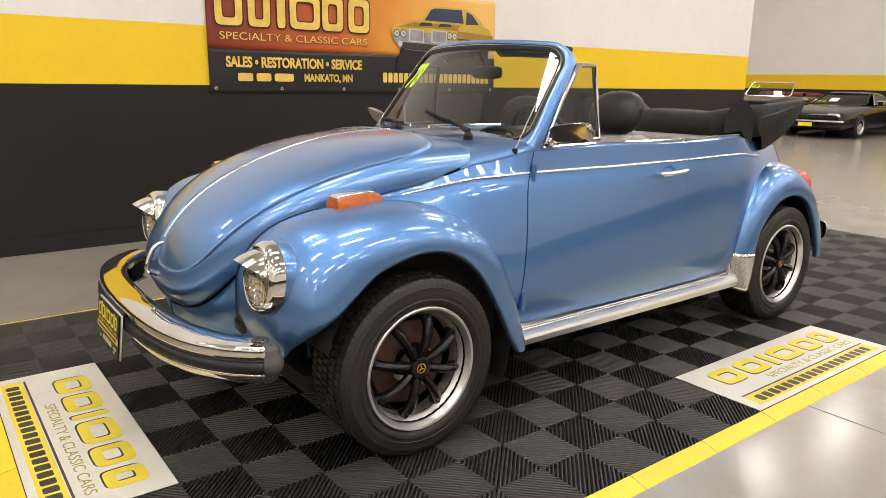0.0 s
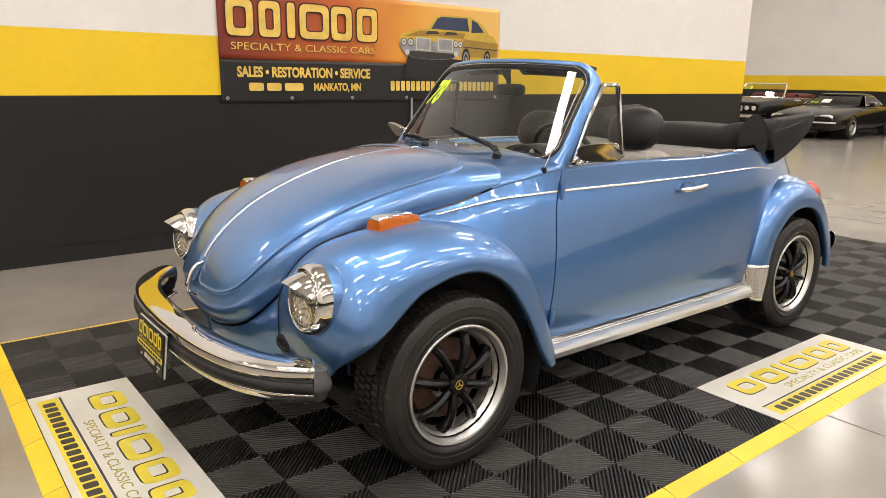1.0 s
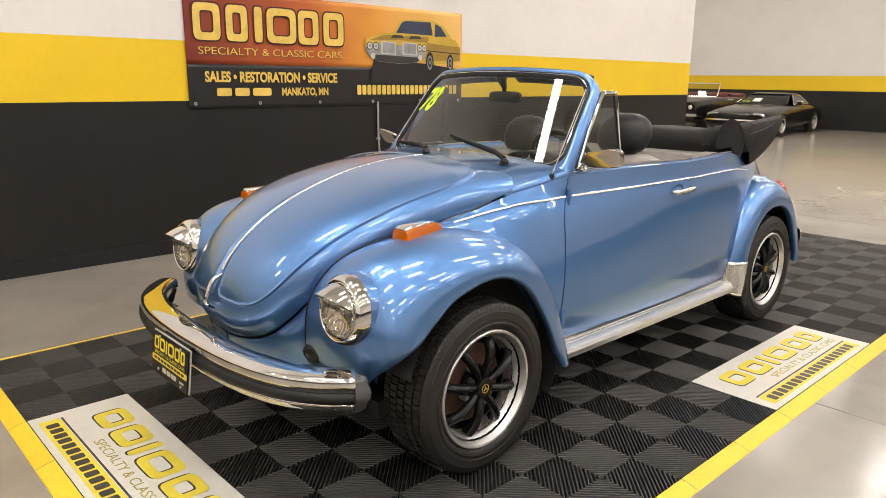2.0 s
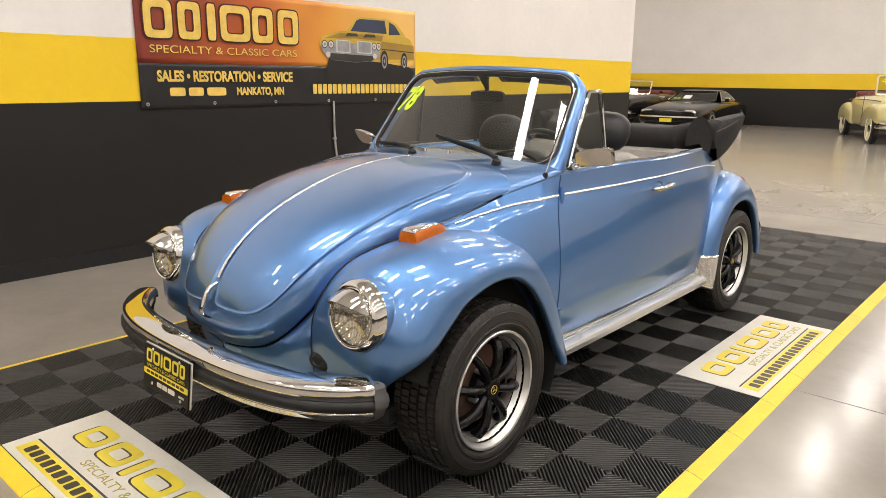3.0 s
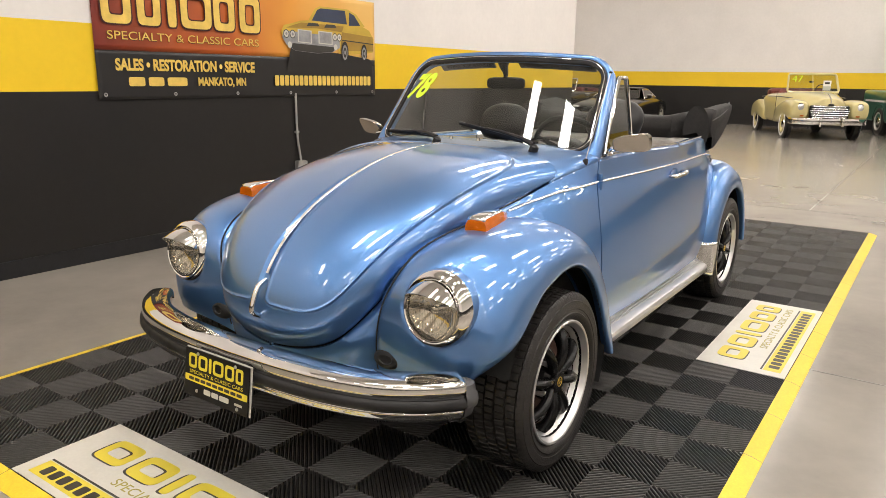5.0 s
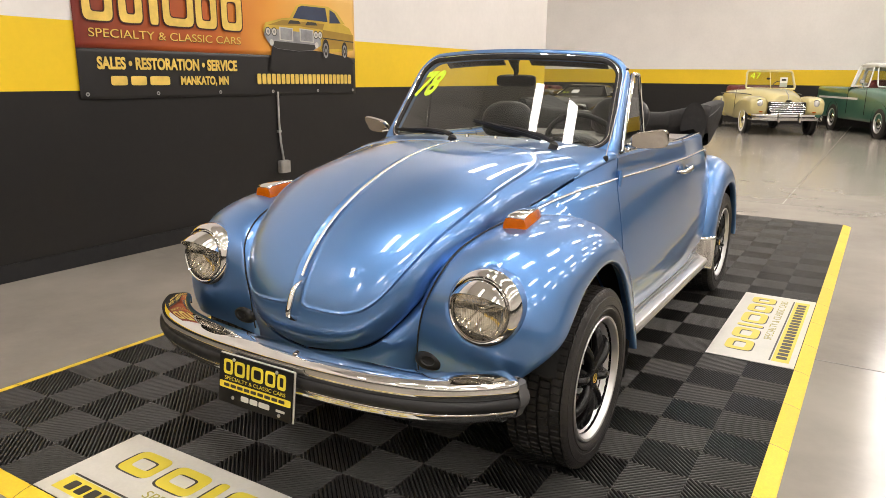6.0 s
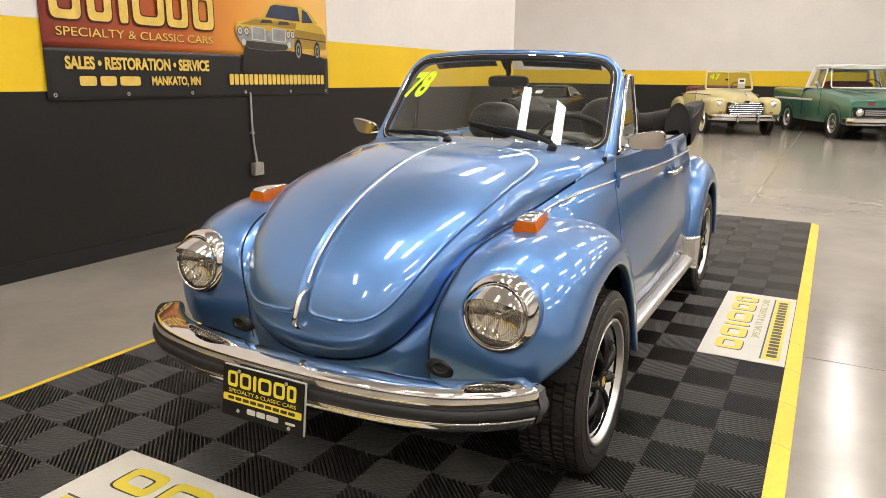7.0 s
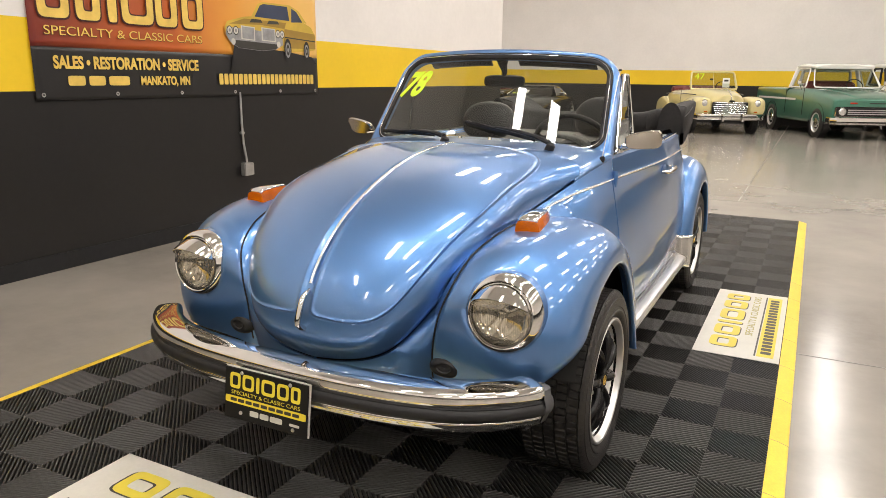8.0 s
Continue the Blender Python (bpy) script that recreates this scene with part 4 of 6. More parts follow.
def sweep_bar(path, section, slim=1.0):
    """A section of (out, z) carried along a plan path, facing outwards; slim narrows its back towards the ends."""
    rows = []
    for i, (x, y) in enumerate(path):
        a, b = path[max(i - 1, 0)], path[min(i + 1, len(path) - 1)]
        t = Vector((b[0] - a[0], b[1] - a[1])).normalized()
        nx, ny = t.y, -t.x
        f = slim + (1 - slim) * ease(0.0, 0.24, min(i, len(path) - 1 - i) / len(path))
        rows.append([(x + nx * (o if o > -0.02 else -0.02 + (o + 0.02) * f), y + ny * (o if o > -0.02 else -0.02 + (o + 0.02) * f), z) for o, z in section])
    return rows


front_bumper = part("front_bumper", Geo().grid(sweep_bar(bumper_path(22), [(-0.100, 0.460), (-0.099, 0.484), (-0.094, 0.494), (-0.084, 0.499), (-0.060, 0.500), (-0.030, 0.4975), (-0.010, 0.494), (-0.002, 0.4915), (0.003, 0.487), (0.005, 0.481), (0.006, 0.468), (0.005, 0.456), (0.002, 0.452)], 0.85)), CHROME, CAR, "chrome bumper with a black rubber strip", angle=50, thick=0.004)
part("lower_blade", Geo().grid(sweep_bar(bumper_path(22), [(0.001, 0.410), (0.002, 0.402), (-0.004, 0.384), (-0.018, 0.372), (-0.045, 0.366), (-0.08, 0.368)])), CHROME, front_bumper, angle=50, thick=0.004)
part("rubber_strip", Geo().grid(sweep_bar(bumper_path(22), [(0.000, 0.458), (0.004, 0.452), (0.006, 0.449), (0.005, 0.446), (0.010, 0.443), (0.015, 0.436), (0.016, 0.424), (0.012, 0.414), (0.004, 0.409), (0.0, 0.406)])), BLACKTRIM, front_bumper, thick=0.006)
part("inner_beam", Geo().grid(sweep_bar(bumper_path(12), [(-0.012, 0.478), (-0.012, 0.38), (-0.075, 0.378)])), DARK, front_bumper)
for side in (1, -1):
    ends = spline([(0.7405, -0.547), (0.746, -0.534), (0.748, -0.520), (0.743, -0.506), (0.727, -0.498)], 12)
    sec = [(-0.080, 0.476), (-0.066, 0.496), (-0.014, 0.490), (0.004, 0.480), (0.008, 0.456), (0.013, 0.449), (0.017, 0.432), (0.013, 0.414), (0.006, 0.408), (-0.002, 0.384), (-0.02, 0.370), (-0.07, 0.364)]
    cap = [[(side * p[0], p[1], p[2]) for p in r] for r in sweep_bar([tuple(e) for e in ends], sec)]
    g = Geo().grid(cap)
    g.fan(cap[-1])
    part("bumper_end", g, GREYTRIM, front_bumper, "grey rubber bumper end")
plate = part("plate", Geo().box(-0.155, 0.155, -0.004, 0.0, -0.078, 0.078), material("black_plate", (0.009, 0.009, 0.009), 0.35, 0, 0.0, vary=0.05, scale=20, spec=0.25), front_bumper, "black and yellow dealer plate", bevel=0.0015,
             m=pose(-0.012, -0.812, 0.391, -7, 0, 0))
part("plate_back", Geo().box(-0.157, 0.157, 0.003, 0.008, -0.080, 0.080), PANELWHITE, front_bumper, bevel=0.0015, m=pose(-0.012, -0.812, 0.391, -7, 0, 0))
part("plate_holder", Geo().box(-0.12, 0.12, 0.008, 0.03, 0.03, 0.075), BLACKTRIM, front_bumper, bevel=0.004, m=pose(-0.012, -0.812, 0.391, -7, 0, 0))
PLATEYELLOW = material("yellow_plate_print", (0.80, 0.66, 0.05), 0.35, vary=0.03, scale=30)
up = pose(0, -0.0045, 0, 90, 0, 0)
for x0, x1 in ((-0.134, -0.094), (-0.086, -0.042), (-0.034, -0.022), (-0.014, 0.036), (0.044, 0.086), (0.094, 0.128)):
    part("mark_block", ring_block(Geo(), x0, x1, 0.016, 0.064, 0.0, 0.0095, 0.0006, 0.4).move(up), PLATEYELLOW, plate, "yellow block of the trade mark")
letters("lettering", "SPECIALTY & CLASSIC CARS", (-0.128, 0.128, -0.002, 0.0095), PLATEYELLOW, plate, pose(0, -0.0046, 0, 90, 0, 0), "small yellow lettering", depth=0.0003)
part("address_bar", ring_block(Geo(), -0.150, 0.150, -0.030, -0.008, 0.0, 0.01, 0.0005, 0.12, False).move(up), PLATEYELLOW, plate, "yellow bar on the plate")
for k in range(9):
    part("address_bar", ring_block(Geo(), -0.130 + k * 0.029, -0.130 + k * 0.029 + 0.024, -0.024, -0.014, 0.0006, 0.01, 0.0004, 0.3, False).move(up), PRINTDARK, plate)
for x0, x1 in ((-0.055, -0.022), (-0.017, 0.016), (0.021, 0.066)):
    part("number_bar", ring_block(Geo(), x0, x1, -0.058, -0.041, 0.0, 0.01, 0.0005, 0.3, False).move(up), PANELWHITE, plate, "white bar in place of a number")
part("address_bar", ring_block(Geo(), 0.092, 0.128, -0.054, -0.046, 0.0, 0.01, 0.0005, 0.3, False).move(up), PANELWHITE, plate)
for x, z in ((-0.09, 0.066), (0.09, 0.066), (-0.09, -0.056), (0.105, -0.064)):
    part("bolt", Geo().revolve([(0, 0.006), (0.003, 0.005), (0.004, 0.0003)], 12, pose(x, -0.004, z, 0, 0, -90)), STEEL, plate)

rear_path = [(-0.93 * x, 3.20 - (y + 0.778)) for x, y in bumper_path(16)]
rear_bumper = part("rear_bumper", Geo().grid(sweep_bar(rear_path, [(-0.09, 0.47), (-0.02, 0.49), (0.004, 0.478), (0.012, 0.45), (0.012, 0.41), (0.0, 0.385), (-0.06, 0.366)])), CHROME, CAR, "chrome rear bumper", thick=0.004)
for side in (1, -1):
    part("bumper_end", Geo().box(side * 0.63 - 0.05, side * 0.63 + 0.045, 2.90, 2.99, 0.385, 0.475), BLACKTRIM, rear_bumper, "black rubber bumper end", bevel=0.012)
# tail, engine lid
rows = []
for y, zt in ((2.30, 0.985), (2.5, 0.96), (2.7, 0.91), (2.9, 0.83), (3.05, 0.72), (3.15, 0.60), (3.20, 0.47), (3.18, 0.36)):
    xe, ze = side_section(min(y, 3.16))[0]
    if y > 3.16:
        xe, ze = 0.23, zt
    row = []
    for u in np.linspace(-1, 1, 25):
        th = abs(u) * math.pi / 2
        row.append((math.copysign(xe * math.sin(th) ** 0.9, u), y, zt + (min(ze, zt) - zt) * (1 - math.cos(th) ** 0.85)))
    rows.append(row)
part("engine_lid", Geo().grid(rows), PAINT, CAR, angle=60, thick=0.008)


# ---- wheels ----
def wheel(x, y, spin, outer):
    """outer: x of the outer side wall. Axis along x."""
    R, W = 0.318, 0.218
    s = 1 if x > 0 else -1
    w = part("wheel", Geo().revolve([(-0.02, 0.195), (-0.06, 0.19), (-0.17, 0.19)], 40), GLOSSBLACK, CAR, m=pose(s * outer, y, R - 0.006) @ pose(0, 0, 0, spin, 0, 0) @ Matrix.Diagonal((s, 1, 1, 1)))
    prof = [(-W + 0.008, 0.20), (-W, 0.23), (-W - 0.004, 0.268), (-W + 0.006, 0.298), (-W + 0.020, R - 0.005)]
    ribs = []
    for a, b in ((-0.196, -0.168), (-0.161, -0.128), (-0.121, -0.091), (-0.084, -0.052), (-0.045, -0.016)):
        crown = R - 0.004 * abs((a + b) / 2 + 0.110) / 0.08
        ribs += [(a - 0.0001, R - 0.011), (a, crown), (b, crown), (b + 0.0001, R - 0.011)]
    outside = [(-0.012, R - 0.006), (-0.004, 0.303), (0.001, 0.287), (0.0035, 0.285), (0.0030, 0.281), (0.0045, 0.266), (0.0045, 0.258), (0.0030, 0.256), (0.003, 0.247), (0.0058, 0.244), (0.0045, 0.236), (-0.002, 0.226), (-0.012, 0.217)]
    prof = prof + ribs + outside
    first, last = 5, 5 + len(ribs)

    def tread(i, k, r):
        if first <= i < last and (k + 3 * ((i - first) // 4)) % 6 == 0 and r > R - 0.009:
            return R - 0.0075
        if i in (last, first - 1) and k % 6 == 0:
            return r - 0.003
        return r
    part("tyre", Geo().revolve(prof, 480, radius=tread), RUBBER, w, "black radial tyre with blocky tread", angle=28)
    part("rim", Geo().revolve([(-0.012, 0.2185), (-0.002, 0.2185), (0.001, 0.2150), (-0.001, 0.2080), (-0.007, 0.2050), (-0.012, 0.2020), (-0.024, 0.1960), (-0.032, 0.1920), (-0.036, 0.1860), (-0.050, 0.1800), (-0.060, 0.1780), (-0.09, 0.177)], 64), ALU, w, "polished aluminium rim")
    part("rim_barrel", Geo().revolve([(-0.045, 0.181), (-0.10, 0.177), (-0.16, 0.18)], 40), GLOSSBLACK, w)
    part("brake_drum", Geo().revolve([(-0.075, 0.0005), (-0.075, 0.06), (-0.085, 0.13), (-0.092, 0.148), (-0.15, 0.15)], 40), RUST, w, "rusty brake drum")
    for k in range(8):
        a = (k + 0.5) * math.tau / 8
        pts = spline([(-0.030, 0.030, 0), (-0.018, 0.070, 0), (-0.014, 0.105, 0), (-0.020, 0.140, 0), (-0.036, 0.165, 0), (-0.055, 0.182, 0)], 12)
        g = Geo().tube([(p[0] - 0.006, p[1], p[2]) for p in pts], [0.017 + 0.005 * i / 11 for i in range(12)], 10, squash=0.85)
        part("spoke", g.move(pose(0, 0, 0, math.degrees(a), 0, 0)), GLOSSBLACK, w)
    part("hub", Geo().revolve([(-0.07, 0.075), (-0.045, 0.070), (-0.034, 0.050), (-0.030, 0.046)], 32), GLOSSBLACK, w)
    teeth = Geo().revolve([(-0.032, 0.044), (-0.014, 0.040), (-0.012, 0.036), (-0.012, 0.0005)], 36, radius=lambda i, k, r: r * (0.88 if (k % 4 < 2 and i < 3) else 1.0))
    cap = part("hub_cap", teeth, GLOSSBLACK, w, "black notched hub cap", angle=25)
    part("emblem", Geo().revolve([(-0.012, 0.0175), (-0.0105, 0.0170), (-0.0105, 0.0150), (-0.0122, 0.0145)], 24), GOLD, cap, "small gold emblem")
    for a in (0, 120, 240):
        part("emblem_bar", Geo().box(-0.0122, -0.0104, -0.0018, 0.0018, 0.001, 0.0105).move(pose(0, 0, 0, a, 0, 0)), GOLD, cap)
    for k in range(4):
        a = k * math.tau / 4 + 0.3
        c = (-0.032, 0.070 * math.cos(a), 0.070 * math.sin(a))
        part("wheel_bolt", Geo().revolve([(-0.04, 0.011), (0.000, 0.011), (0.002, 0.009), (0.002, 0.006), (-0.01, 0.005)], 16, Matrix.Translation(c)), STEEL, w)
    return w


wheel(1, -0.010, 8, 0.795)
wheel(-1, -0.010, 20, 0.795)
wheel(1, 2.44, 3, 0.735)
wheel(-1, 2.44, 30, 0.735)
part("front_axle", Geo().tube([(-0.6, 0.0, 0.26), (0.6, 0.0, 0.26)], 0.03, 10), DARK, CAR)
part("rear_axle", Geo().tube([(-0.6, 2.44, 0.30), (0.6, 2.44, 0.30)], 0.035, 10), DARK, CAR)


# ---- windscreen ----
def screen(u, v, lift=0.0):
    """A point of the curved windscreen; u -1 to 1 across, v 0 to 1 up the glass."""
    hx = 0.537 - 0.043 * v
    y = 0.560 + 0.258 * v + 0.098 * u * u
    z = 1.046 + 0.357 * v - 0.018 * u * u * (0.6 + 0.6 * v)
    return Vector((hx * u, y - lift * 0.82, z + lift * 0.57))


def screen_loop(outset, lift=0.0, low=0.0):
    """A rounded rectangle on the screen, outset metres outside the glass; low lengthens it downwards."""
    corners = ((0.435, 0.135, 0.085, 0), (-0.435, 0.135, 0.085, 90), (-0.455, -0.155, 0.065, 180), (0.455, -0.155, 0.065, 270))
    pts = []
    for cx, cy, r, a0 in corners:
        for k in range(13):
            a = radians(a0 + 90 * k / 12)
            pts.append((cx + (r + outset) * math.cos(a), cy + (r + outset) * math.sin(a) - (low if cy < 0 else 0.0)))
    out = []
    for i, p in enumerate(pts):
        q = pts[(i + 1) % len(pts)]
        m = (26 if i in (12, 38) else 10) if i % 13 == 12 else 1
        out += [screen((p[0] + (q[0] - p[0]) * k / m) / 0.52, 0.5 + (p[1] + (q[1] - p[1]) * k / m) / 0.44, lift) for k in range(m)]
    return out


shield = part("windscreen_frame", Geo().grid([screen_loop(0.044, -0.050, low=0.13), screen_loop(0.051, -0.025, low=0.13), screen_loop(0.049, 0.000, low=0.12), screen_loop(0.040, 0.012, low=0.05), screen_loop(0.026, 0.013), screen_loop(0.018, 0.004), screen_loop(0.014, -0.010), screen_loop(0.020, -0.045)], wrap_u=True), PAINT, CAR, "blue painted windscreen surround", angle=60)
part("rubber_seal", Geo().grid([screen_loop(0.024, 0.008), screen_loop(0.018, 0.014), screen_loop(0.006, 0.013), screen_loop(-0.004, 0.006), screen_loop(-0.004, -0.006)], wrap_u=True), BLACKTRIM, shield)
part("chrome_bead", Geo().tube(screen_loop(0.011, 0.0145), 0.0020, 6, closed=True), CHROME, shield)
pane_rows = []
for b_ in np.linspace(-math.pi / 2 * 0.97, math.pi / 2 * 0.97, 33):
    h = 0.22 * math.sin(b_)
    c, r = (0.135, 0.085) if h > 0 else (0.155, 0.065)
    over = max(0.0, abs(h) - c)
    half = 0.52 - r + math.sqrt(max(0.0, r * r - over * over))
    pane_rows.append([screen(half * t / 0.52, 0.5 + h / 0.44, 0.003) for t in np.linspace(-1, 1, 41)])
pane_geo = Geo().grid(pane_rows)
pane = part("windscreen_glass", pane_geo, SHIELD, shield, "clear laminated windscreen", angle=80)
pane.visible_shadow = False
m78 = Matrix.Translation(screen(-0.985, 0.51, 0.007))
ux = (screen(-0.60, 0.7) - screen(-0.95, 0.7)).normalized()
vy = (screen(-0.8, 0.9) - screen(-0.8, 0.5)).normalized()
wz = ux.cross(vy).normalized()
m78 = m78 @ Matrix((ux, wz.cross(ux), wz)).transposed().to_4x4()
letters("year_marking", "78", (0.0, 0.140, 0.0, 0.150), LIME, shield, m78, "lime painted year number on the glass", depth=0.0008, slant=0.042, bold=0.004)
top_pad = [screen(u, 1.0 + 0.045 / 0.42, -0.034) + Vector((0, 0.012, 0.008 - 0.024 * abs(u) ** 6)) for u in np.linspace(-0.95, 0.95, 40)]
part("header_seal", Geo().tube(top_pad, 0.013, 10), BLACKTRIM, shield, "black rubber header seal")
for side in (1, -1):
    # sun visors folded up behind the glass
    part("sun_visor", Geo().grid([[screen(side * u, 1.10 - d, -0.05 - 0.05 * (d > 0)) + Vector((0, 0.01, 0)) for u in np.linspace(0.14, 0.85, 8)] for d in (0.0, 0.015, 0.03)]), VINYL, shield, "dark folded sun visor", thick=0.012)
    # wing window with chrome frame
    p0, p1, p3, p2 = Vector((side * 0.594, 0.715, 1.030)), Vector((side * 0.553, 0.925, 1.325)), Vector((side * 0.548, 1.030, 1.330)), Vector((side * 0.590, 1.036, 1.032))
    tri_pts = [p0, p0.lerp(p1, 0.5) + Vector((0, -0.004, 0)), p1, p1.lerp(p3, 0.15) + Vector((0, 0, 0.006)), p3 + Vector((0, -0.006, 0.002)), p3 + Vector((0, 0.002, -0.008)), p3.lerp(p2, 0.5), p2]
    vw = part("wing_window", Geo().tube(tri_pts, 0.0095, 8, closed=True), CHROME, CAR, "chrome framed wing window")
    pn = part("pane", Geo().fan([tuple(p) for p in tri_pts]), SHIELD, vw)
    pn.visible_shadow = False
    part("rubber_seal", Geo().tube([tuple(Vector(p) * 1.0 + Vector((-side * 0.006, 0, 0))) for p in tri_pts], 0.009, 6, closed=True), BLACKTRIM, vw)
    # door mirror
    mc = Vector((side * 0.698, 0.750, 1.070))
    rim = []
    for a in np.linspace(0, math.tau, 41)[:-1]:
        ca, sa = math.copysign(abs(math.cos(a)) ** 0.5, math.cos(a)), math.copysign(abs(math.sin(a)) ** 0.5, math.sin(a))
        rim.append((mc.x + side * 0.066 * ca, mc.y + (0.036 if side > 0 else 0.0) * ca - (0.012 if side > 0 else 0.028) * sa, mc.z + 0.007 * ca + (0.037 + 0.005 * ca) * sa))

    def shell(k, dy):
        return [(mc.x + (p[0] - mc.x) * k, p[1] + dy, mc.z + (p[2] - mc.z) * k) for p in rim]
    g = Geo().grid([shell(0.94, 0.014), shell(1.0, 0.014), shell(1.02, 0.006), shell(1.01, -0.006), shell(0.97, -0.013), shell(0.92, -0.0155)], wrap_u=True)
    g.fan(shell(0.92, -0.0155))
    mr = part("door_mirror", g, MIRRORBACK, CAR, "chrome rectangular door mirror", angle=12)
    part("mirror_glass", Geo().fan(shell(0.945, 0.011)), MIRROR, mr)
    part("mirror_arm", Geo().tube(spline([(mc.x - side * 0.04, mc.y - 0.01, mc.z - 0.03), (side * 0.62, 0.742, 1.045), (side * 0.60, 0.745, 1.032), (side * 0.585, 0.75, 1.018)], 10), 0.009, 8), CHROME, mr)
    part("mirror_foot", Geo().revolve([(0.0, 0.024), (0.010, 0.022), (0.014, 0.010), (0.014, 0.0004)], 16, Matrix.Translation((side * 0.592, 0.752, 1.025)) @ pose(0, 0, 0, 0, -60, 0) @ Matrix.Diagonal((1, 1, 1, 1))), CHROME, mr)
# inside mirror
im = part("inside_mirror", Geo().grid([[(0.10 * math.copysign(abs(math.cos(a)) ** 0.5, math.cos(a)) * k, 0.905 + dy, 1.300 + 0.029 * math.copysign(abs(math.sin(a)) ** 0.5, math.sin(a)) * k) for a in np.linspace(0, math.tau, 29)] for k, dy in ((0.02, -0.018), (0.8, -0.016), (1.0, -0.004), (1.0, 0.012), (0.02, 0.012))]), BLACKTRIM, shield, "black inside mirror")
part("mirror_stem", Geo().tube(spline([(0, 0.900, 1.320), (0.006, 0.895, 1.345), (0.0, 0.887, 1.375), (0.0, 0.880, 1.400)], 8), [0.010, 0.010, 0.012, 0.014, 0.018, 0.022, 0.026, 0.03], 10), BLACKTRIM, im)
# wipers
for base_p, tip in ((Vector((0.375, 0.500, 1.045)), (-0.10, 0.20)), (Vector((-0.095, 0.478, 1.052)), (-0.95, 0.055))):
    b = screen(tip[0], tip[1], 0.018)
    a = base_p + Vector((0, 0, 0.016))
    wp = part("wiper", Geo().tube([a, a.lerp(b, 0.15) + Vector((0, 0, 0.012)), a.lerp(b, 0.40) + Vector((0, -0.01, 0.016)), a.lerp(b, 0.62) + Vector((0, -0.006, 0.010))], [0.011, 0.010, 0.007, 0.005], 8), BLACKTRIM, CAR, "black wiper")
    m0 = a.lerp(b, 0.22)
    u0 = m0.x / 0.53
    blade = [screen(u0 + (tip[0] - u0) * t, 0.03 + (tip[1] - 0.03) * t, 0.016) for t in np.linspace(0, 1, 9)]
    part("wiper_blade", Geo().tube(blade, 0.0055, 6, squash=1.5), BLACKTRIM, wp)
    part("blade_spine", Geo().tube([p + Vector((0, -0.010, 0.008)) for p in blade[1:8]], [0.002, 0.004, 0.005, 0.006, 0.005, 0.004, 0.002], 6), BLACKTRIM, wp)
    part("wiper_pivot", Geo().revolve([(-0.01, 0.020), (0.018, 0.018), (0.026, 0.008), (0.026, 0.0004)], 16, Matrix.Translation(base_p + Vector((0, 0, -0.008))) @ pose(0, 0, 0, 0, -70, 0)), BLACKTRIM, wp)
for x in (0.02, 0.16):
    part("washer_jet", Geo().revolve([(0.0, 0.008), (0.010, 0.006), (0.012, 0.0004)], 12, Matrix.Translation((x - 0.05, 0.50, 1.062)) @ pose(0, 0, 0, 0, -90, 0)), CHROME, CAR)
# aerial
ab = Vector((0.565, 0.575, 0.985))
aer = part("aerial", Geo().revolve([(-0.03, 0.004), (-0.026, 0.011), (0.0, 0.014), (0.02, 0.012), (0.03, 0.006)], 16, Matrix.Translation(ab) @ pose(0, 0, 0, 0, -62, 0)), BLACKTRIM, CAR, "black aerial base with a thin mast")
mast_b = ab + Vector((0.01, 0.22, 0.40))
part("mast", Geo().tube([ab + Vector((0.008, 0, 0.02)), ab.lerp(mast_b, 0.92)], 0.0022, 6), STEEL, aer)
part("mast_tip", Geo().revolve([(-0.008, 0.0005), (-0.004, 0.005), (0.004, 0.005), (0.008, 0.0005)], 10, Matrix.Translation(ab.lerp(mast_b, 0.92))), BLACKTRIM, aer)


# ---- cabin ----
dash = [[(x, 0.64 + dy + 0.03 * (x / 0.5) ** 2, z) for dy, z in ((-0.02, 1.028), (0.08, 1.040), (0.17, 1.03), (0.20, 1.00), (0.20, 0.90), (0.17, 0.80))] for x in np.linspace(-0.54, 0.54, 15)]
part("dashboard", Geo().grid(dash), VINYL, CAR, "padded black dashboard", thick=0.01)
part("instrument_hood", Geo().grid([[(0.32 + 0.13 * math.cos(a), y, 1.025 + 0.05 * math.sin(a)) for a in np.linspace(0, math.pi, 15)] for y in (0.70, 0.80, 0.86)]), VINYL, CAR, thick=0.008)
sw = pose(0.33, 0.98, 0.985, 0, 0, 0) @ pose(0, 0, 0, -62, 0, 0)
swo = part("steering_wheel", Geo().tube([(0.19 * math.cos(a), 0.19 * math.sin(a), 0) for a in np.linspace(0, math.tau, 41)[:-1]], 0.013, 10, closed=True), VINYL, CAR, "black four-spoke steering wheel", m=sw)
part("wheel_hub", Geo().grid([[(k * 0.085 * math.cos(a), k * 0.06 * math.sin(a), h) for a in np.linspace(0, math.tau, 25)] for k, h in ((1.0, -0.02), (1.0, 0.01), (0.8, 0.022), (0.01, 0.024))]), VINYL, swo)
for a in (25, 155, 205, 335):
    c, s = math.cos(radians(a)), math.sin(radians(a))
    part("spoke", Geo().tube([(0.06 * c, 0.05 * s, 0.0), (0.185 * c, 0.185 * s, 0.0)], 0.014, 8, squash=0.5), VINYL, swo)
part("steering_column", Geo().tube([(0.33, 0.97, 0.98), (0.33, 0.70, 0.86)], 0.03, 12), VINYL, CAR)


